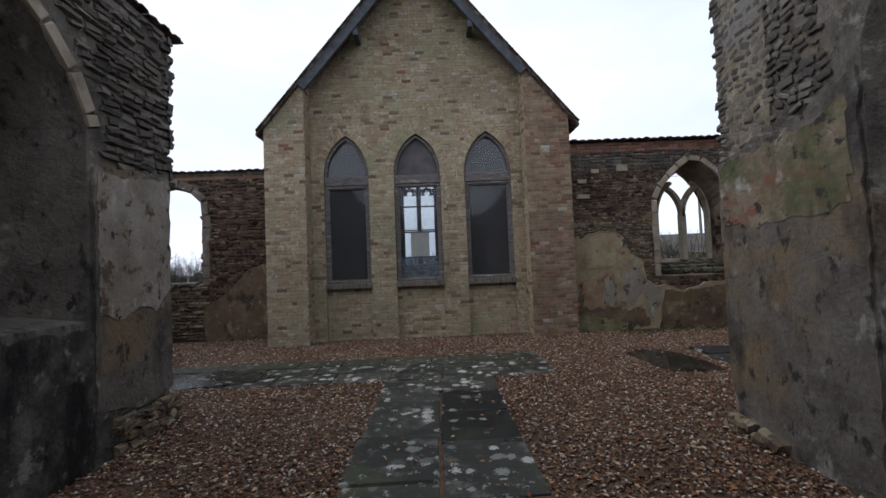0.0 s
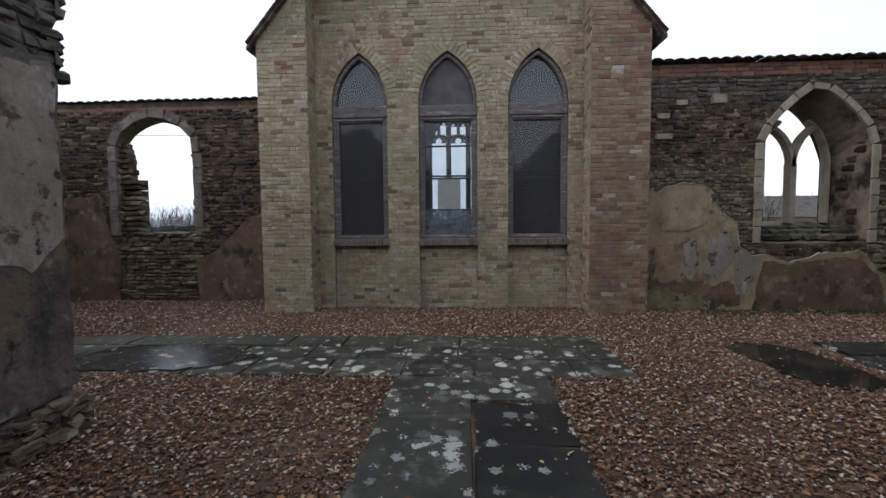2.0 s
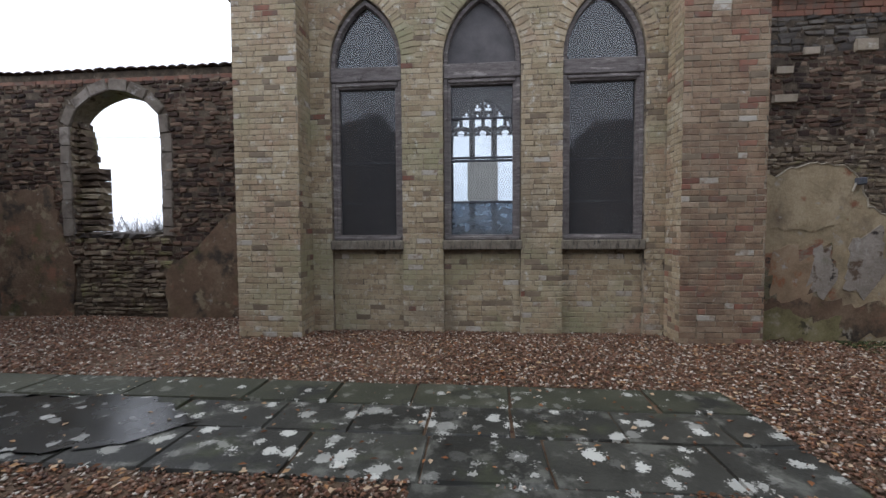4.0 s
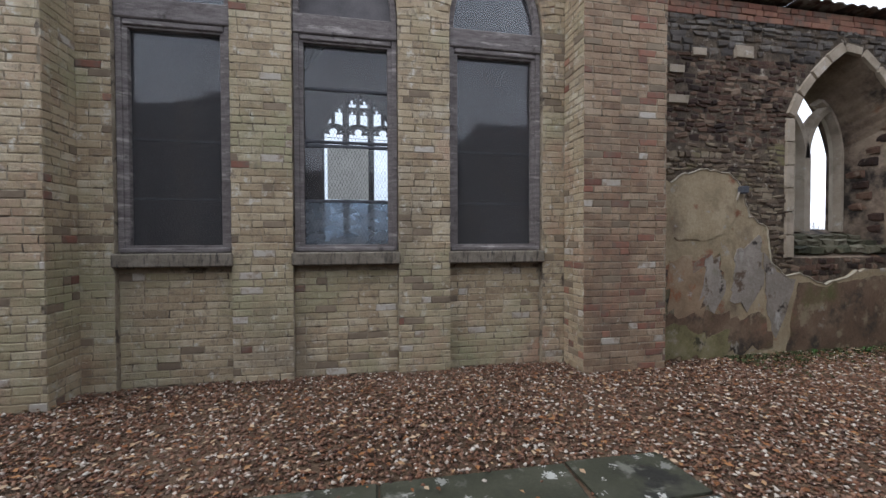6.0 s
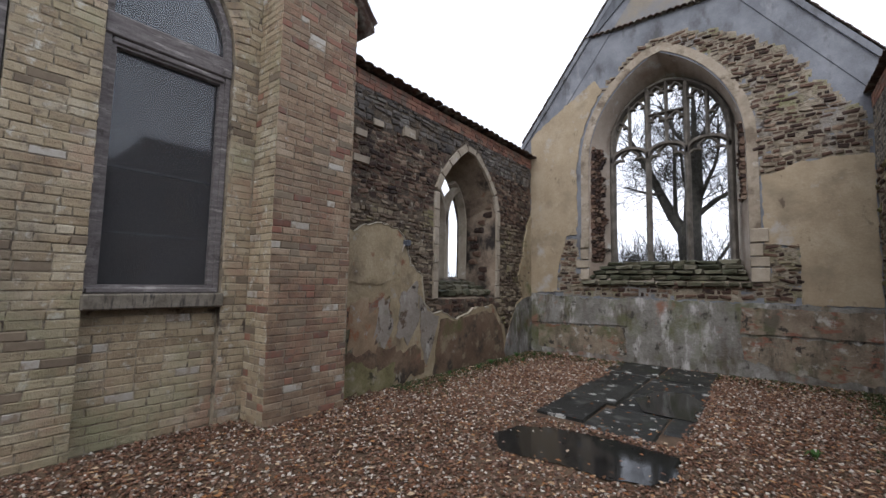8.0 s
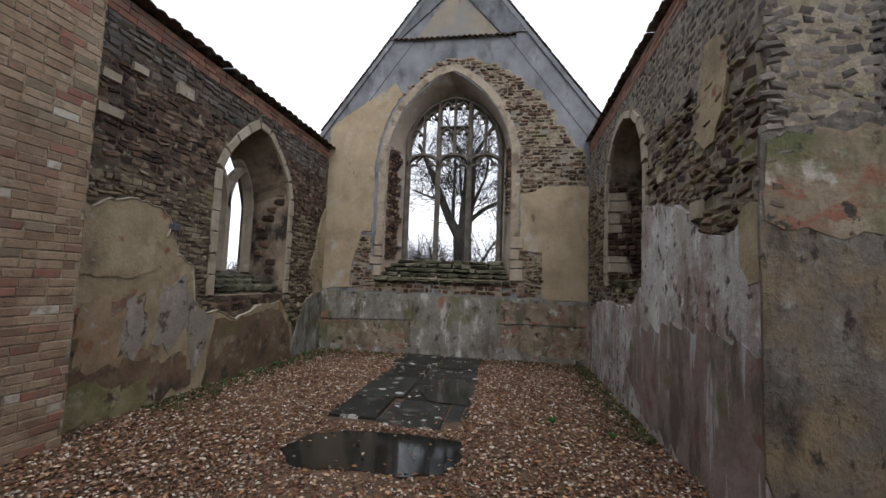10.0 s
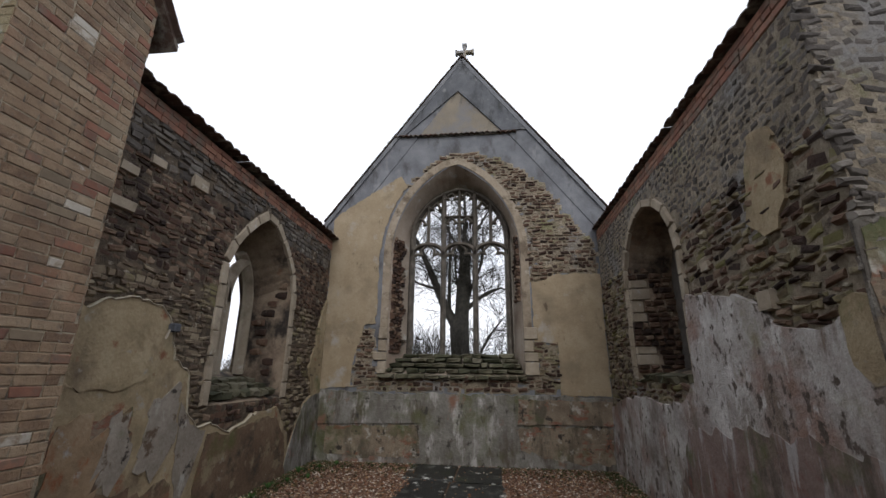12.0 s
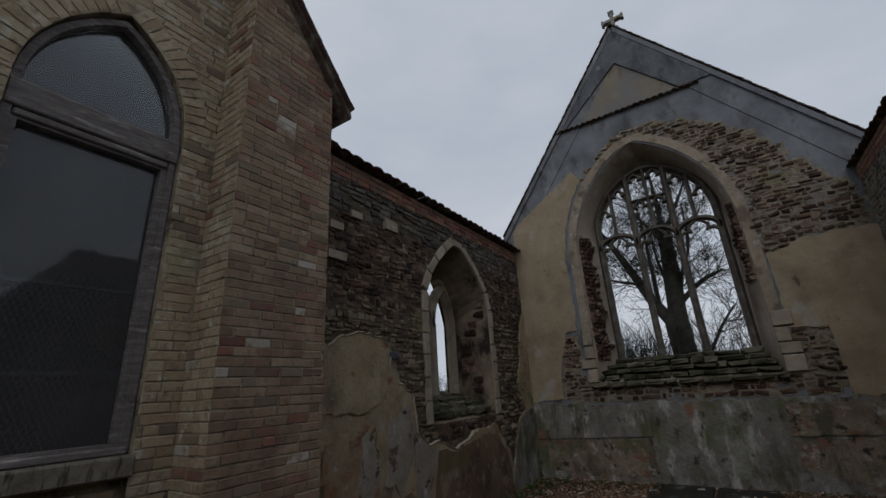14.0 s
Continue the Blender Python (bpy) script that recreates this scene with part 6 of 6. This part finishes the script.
def stem_of(points, r0, r1, sides=8):
    """A smooth tapering limb through a few points."""
    pts = [Vector(p) for p in points]
    path = []
    for k in range(len(pts) - 1):
        a, b, c, d = pts[max(0, k - 1)], pts[k], pts[k + 1], pts[min(len(pts) - 1, k + 2)]
        for n in range(6):
            t = n / 6
            path.append(0.5 * (2 * b + (c - a) * t + (2 * a - 5 * b + 4 * c - d) * t * t + (3 * b - a - 3 * c + d) * t ** 3))
    path.append(pts[-1])
    bm = bmesh.new()
    last = None
    for k, p in enumerate(path):
        d = (path[min(k + 1, len(path) - 1)] - path[max(k - 1, 0)]).normalized()
        u = Vector((1, 0, 0)) - d * d.x
        u.normalize()
        w = d.cross(u)
        r = (r0 + (r1 - r0) * k / (len(path) - 1)) * (1 + 0.12 * noise.noise((p.y * 2, p.z * 2, k * 0.4)))
        loop = [bm.verts.new(p + (u * math.cos(q * 6.2832 / sides) + w * math.sin(q * 6.2832 / sides)) * r) for q in range(sides)]
        if last:
            for q in range(sides):
                bm.faces.new((last[q], last[(q + 1) % sides], loop[(q + 1) % sides], loop[q]))
        last = loop
    bm.faces.new(last)
    return bm, path


def old_tree(place, label):
    """A heavy, once lopped tree: a short trunk, a thick upright stem, a leaning limb and side boughs, with fine bare twigs."""
    rnd = random.Random(5)
    tree = thing("tree", label, "tree")
    tree.location = place
    trunk, _ = stem_of([(0, 0.1, -0.3), (0, 0.06, 0.6), (0, 0.02, 2.0), (0, 0.06, 3.6)], 0.46, 0.34, 12)
    part("trunk", trunk, BARK, tree)
    boughs = [
        ([(0, 0.02, 3.2), (0, -0.12, 4.9), (0.05, -0.17, 6.2), (0, -0.18, 6.6)], 0.30, 0.20),
        ([(0, 0.14, 3.3), (0.1, 0.67, 4.25), (0.2, 1.2, 5.5), (0.1, 1.6, 6.4), (0, 1.95, 7.1)], 0.21, 0.06),
        ([(0.05, -0.15, 6.4), (0.1, -0.17, 7.7), (0, -0.15, 8.9)], 0.11, 0.03),
        ([(0, -0.2, 4.0), (0.2, -0.9, 4.6), (0.3, -1.6, 4.9)], 0.11, 0.04),
        ([(0, -0.15, 4.3), (-0.2, -0.55, 5.1), (-0.3, -0.85, 5.9), (-0.3, -0.9, 7.2)], 0.08, 0.025),
        ([(0, 0.45, 3.9), (-0.2, 0.42, 5.0), (-0.2, 0.42, 6.5), (-0.1, 0.5, 7.9)], 0.085, 0.025),
        ([(0, 0.02, 4.4), (0.1, 0.2, 5.4), (0.1, 0.26, 6.5)], 0.07, 0.025),
        ([(0, -0.15, 6.3), (0.1, -0.7, 7.3), (0.1, -1.2, 8.2)], 0.08, 0.025),
        ([(0, 0.9, 4.8), (0.1, 1.5, 5.0), (0.2, 2.2, 5.3)], 0.07, 0.02),
        ([(0, -0.1, 6.2), (0.1, 0.5, 7.2), (0.0, 0.9, 8.3)], 0.08, 0.025),
        ([(0.2, -0.3, 1.6), (0.3, -1.0, 2.9), (0.2, -1.6, 3.7)], 0.07, 0.025),
    ]
    segs = []
    for pts, r0, r1 in boughs:
        bm, path = stem_of(pts, r0, r1, 9)
        part("limb", bm, BARK, tree)
        for p, q in zip(path[4:-1:2], path[5::2]):
            for k in range(3):
                d = (q - p).normalized()
                side = d.orthogonal().normalized()
                side.rotate(Matrix.Rotation(rnd.uniform(0, 6.283), 3, d))
                grow(rnd, p, (d * 0.5 + side * 0.9 + Vector((0, 0, 0.15))).normalized(), rnd.uniform(0.5, 1.0), min(0.02, r1 * 0.7), 2, segs)
    for k in range(60):
        p = Vector((rnd.uniform(-1.2, 0.4), rnd.uniform(-2.2, 2.6), rnd.uniform(0.8, 2.2)))
        grow(rnd, p, Vector((rnd.uniform(-0.4, 0.4), rnd.uniform(-0.7, 0.7), 0.8)).normalized(), rnd.uniform(0.45, 0.8), 0.014, 2, segs)
    twigs = bmesh.new()
    for p, q, r0, r1, dep in segs:
        tube(twigs, p, q, max(r0, 0.006), max(r1, 0.0045), 3)
    part("crown", twigs, BARK, tree, "bare twigs")
    return tree


old_tree((16.6, 7.2, -0.05), "large bare lopped tree with heavy limbs behind the gabled wall")


def bush(name, x, y, w, h, seed, label):
    """A bare bush: a tangle of thin upright stems."""
    rnd = random.Random(seed)
    bm = bmesh.new()
    for i in range(90):
        p = Vector((x + rnd.uniform(-w, w) * 0.7, y + rnd.uniform(-w, w) * 0.7, -0.1))
        d = Vector((rnd.uniform(-0.5, 0.5), rnd.uniform(-0.5, 0.5), 1)).normalized()
        r = 0.02 * h / 2
        for s in range(4):
            q = p + d * h * rnd.uniform(0.16, 0.28)
            tube(bm, p, q, r, r * 0.7, 3)
            for t in range(2):
                dd = (d + Vector((rnd.uniform(-1, 1), rnd.uniform(-1, 1), rnd.uniform(-0.2, 0.6)))).normalized()
                tube(bm, q, q + dd * h * rnd.uniform(0.1, 0.22), r * 0.5, r * 0.2, 3)
            p, r = q, r * 0.7
            d = (d + Vector((rnd.uniform(-1, 1), rnd.uniform(-1, 1), 0.2)) * 0.25).normalized()
    return tagged(part(name, bm, BARK), label, "bush")


bush("bush", 15.0, 5.0, 1.5, 3.3, 1, "bare twiggy bush beyond the east window")
bush("bush", 15.4, 9.0, 1.3, 3.0, 2, "bare twiggy bush beyond the east window")
bush("bush", 15.6, 7.9, 1.5, 3.5, 3, "bare twiggy bush beyond the east window")
bush("bush", -16.0, 26.0, 2.0, 3.0, 4, "bare bush seen through the broken window")
bush("bush", -20.5, 30.0, 2.4, 3.2, 6, "bare bush seen through the broken window")
bush("bush", 17.5, 29.0, 2.2, 3.4, 7, "bare bush beyond the two-light window")

# far hedges and woods
def wood(x0, y0, x1, y1, h, n, seed, label):
    rnd = random.Random(seed)
    bm = bmesh.new()
    for i in range(n):
        u = rnd.random()
        x, y = x0 + (x1 - x0) * u + rnd.uniform(-4, 4), y0 + (y1 - y0) * u + rnd.uniform(-4, 4)
        top = h * rnd.uniform(0.35, 1.1)
        for k in range(12):
            p = Vector((x + rnd.uniform(-0.5, 0.5), y + rnd.uniform(-0.5, 0.5), -0.1))
            d = Vector((rnd.uniform(-0.45, 0.45), rnd.uniform(-0.45, 0.45), 1)).normalized()
            r = 0.07
            for s in range(3):
                q = p + d * top * rnd.uniform(0.22, 0.38)
                tube(bm, p, q, r, r * 0.6, 3)
                for t in range(2):
                    e = (d + Vector((rnd.uniform(-1, 1), rnd.uniform(-1, 1), rnd.uniform(-0.2, 0.5)))).normalized()
                    tube(bm, q, q + e * top * rnd.uniform(0.1, 0.25), r * 0.6, r * 0.25, 3)
                p, r = q, r * 0.6
                d = (d + Vector((rnd.uniform(-1, 1), rnd.uniform(-1, 1), 0.1)) * 0.3).normalized()
    return tagged(part("woodland", bm, TWIGS), label, "woodland", kind="stuff")


wood(-70, 75, -25, 90, 4.5, 110, 21, "distant dark hedge and bare trees")
wood(-10, 95, 30, 95, 4.5, 80, 22, "distant dark hedge and bare trees")
wood(38, 70, 95, 60, 5, 110, 23, "distant dark hedge and bare trees")
wood(95, 50, 110, -40, 5.5, 120, 24, "distant dark hedge and bare trees")
house = thing("house", "low house with a grey pitched roof beyond the wall", "house")
house.location = (23, 34, 0)
bm = bmesh.new()
box(bm, -4, 4, -3, 3, -0.1, 1.95)
part("wall", bm, BRICK, house)
bm = slab([(-3.3, 1.9), (3.3, 1.9), (0, 3.5)], [], "x", -4.3, 4.3)
part("roof", bm, GREY_STONE, house, "grey tiled pitched roof")
for x in (-2, 1.6):
    bm = bmesh.new()
    box(bm, x - 0.6, x + 0.6, -3.04, -2.98, 0.8, 1.7)
    part("window", bm, GLASS, house)
cable = thing("overhead_cable", "thin overhead cable crossing behind the broken window", "cable")
bm = bmesh.new()
pts = [Vector((-40 + 3.2 * i, 36, 9.4 - 0.045 * i + 0.0025 * (i - 10) ** 2)) for i in range(21)]
loops = [[bm.verts.new(p + Vector((0, 0.02 * math.cos(k * 1.5708), 0.02 * math.sin(k * 1.5708)))) for k in range(4)] for p in pts]
for ra, rb in zip(loops[:-1], loops[1:]):
    for k in range(4):
        bm.faces.new((ra[k], ra[(k + 1) % 4], rb[(k + 1) % 4], rb[k]))
part("wire", bm, DARK_TIMBER, cable)
for x in (-40, 24):
    bm = bmesh.new()
    tube(bm, Vector((x, 36, -0.1)), Vector((x, 36, 9.9)), 0.13, 0.09, 8)
    part("pole", bm, TIMBER, cable)
lamp_box = thing("junction_box", "small grey electrical box fixed to the ruined wall", "box")
bm = bmesh.new()
box(bm, 4.83, 4.92, NY - 0.15, NY - 0.057, 2.03, 2.12)
part("case", bevel(bm, 0.012), DARK_TIMBER, lamp_box)
bm = bmesh.new()
tube(bm, Vector((4.83, NY - 0.09, 2.05)), Vector((4.80, NY - 0.085, 1.95)), 0.012, 0.012, 6)
part("conduit", bm, PALE_BRICK, lamp_box)

# weeds and fallen leaves
def weed(x, y, size, seed, label):
    rnd = random.Random(seed)
    bm = bmesh.new()
    for i in range(16):
        an, out = rnd.uniform(0, 6.283), rnd.uniform(0.4, 1.0) * size
        c, s = math.cos(an), math.sin(an)
        w = size * 0.10
        tip, mid = (x + c * out, y + s * out, size * rnd.uniform(0.2, 0.8)), (x + c * out * 0.5, y + s * out * 0.5, size * rnd.uniform(0.5, 0.9))
        base = [bm.verts.new((x - s * w * 0.4, y + c * w * 0.4, 0)), bm.verts.new((x + s * w * 0.4, y - c * w * 0.4, 0))]
        m = [bm.verts.new((mid[0] - s * w, mid[1] + c * w, mid[2])), bm.verts.new((mid[0] + s * w, mid[1] - c * w, mid[2]))]
        t = bm.verts.new(tip)
        bm.faces.new((base[0], base[1], m[1], m[0]))
        bm.faces.new((m[0], m[1], t))
    return tagged(part("weed", bm, WEED), label, "weed", "weeds on the gravel", "stuff")


for k, (x, y, s) in enumerate(((5.35, 4.92, 0.10), (5.05, 4.35, 0.09), (6.6, 9.25, 0.10), (7.1, 9.3, 0.12), (7.5, 9.2, 0.09), (8.1, 9.3, 0.12), (8.5, 9.1, 0.09), (8.8, 8.9, 0.10), (7.8, 9.0, 0.08), (5.9, 9.35, 0.08))):
    weed(x, y, s, k, "small green weed growing through the gravel")
r = np.random.default_rng(99)
bm = bmesh.new()
for i in range(9000):
    x, y = r.uniform(-3.4, 9.0), r.uniform(2.4, 9.4)
    if not gravel_free(x, y) and i % 9:
        continue
    s, an = r.uniform(0.014, 0.032), r.uniform(0, 6.283)
    m = Matrix.Translation((x, y, 0.022 + r.uniform(0, 0.008))) @ Matrix.Rotation(an, 4, "Z") @ Matrix.Rotation(r.uniform(-0.4, 0.4), 4, "X")
    pts = [(-s, 0, 0), (0, -s * 0.55, 0.006), (s * 1.1, 0, 0.002), (0, s * 0.55, 0.006)]
    bm.faces.new([bm.verts.new(m @ Vector(p)) for p in pts])
tagged(part("leaf_litter", bm, LEAF), "scattered fallen brown and orange leaves", "leaves", kind="stuff")

# moss and grass tufts along the damp foot of the walls
bm = bmesh.new()
for i in range(2600):
    q = r.random()
    off = abs(r.normal(0, 0.28))
    if q < 0.40:
        x, y = r.uniform(4.6, 9.0), NY - 0.07 - off
    elif q < 0.72:
        x, y = EX - 0.10 - off * 1.6, r.uniform(3.95, 9.4)
    else:
        x, y = r.uniform(5.0, 9.0), SY + 0.08 + off * 0.7
    if y < SY + 0.07 or x > EX - 0.08 or not gravel_free(x, y):
        continue
    s = r.uniform(0.012, 0.034)
    for k in range(5):
        an = r.uniform(0, 6.283)
        c, d = math.cos(an), math.sin(an)
        tip = (x + c * s * 1.3, y + d * s * 1.3, 0.02 + s * r.uniform(0.3, 0.9))
        bm.faces.new([bm.verts.new(p) for p in ((x - d * s * 0.35, y + c * s * 0.35, 0.012), (x + d * s * 0.35, y - c * s * 0.35, 0.012), tip)])
tagged(part("grass_tufts", bm, TUFT), "low moss and grass tufts along the damp foot of the walls", "grass", kind="stuff")
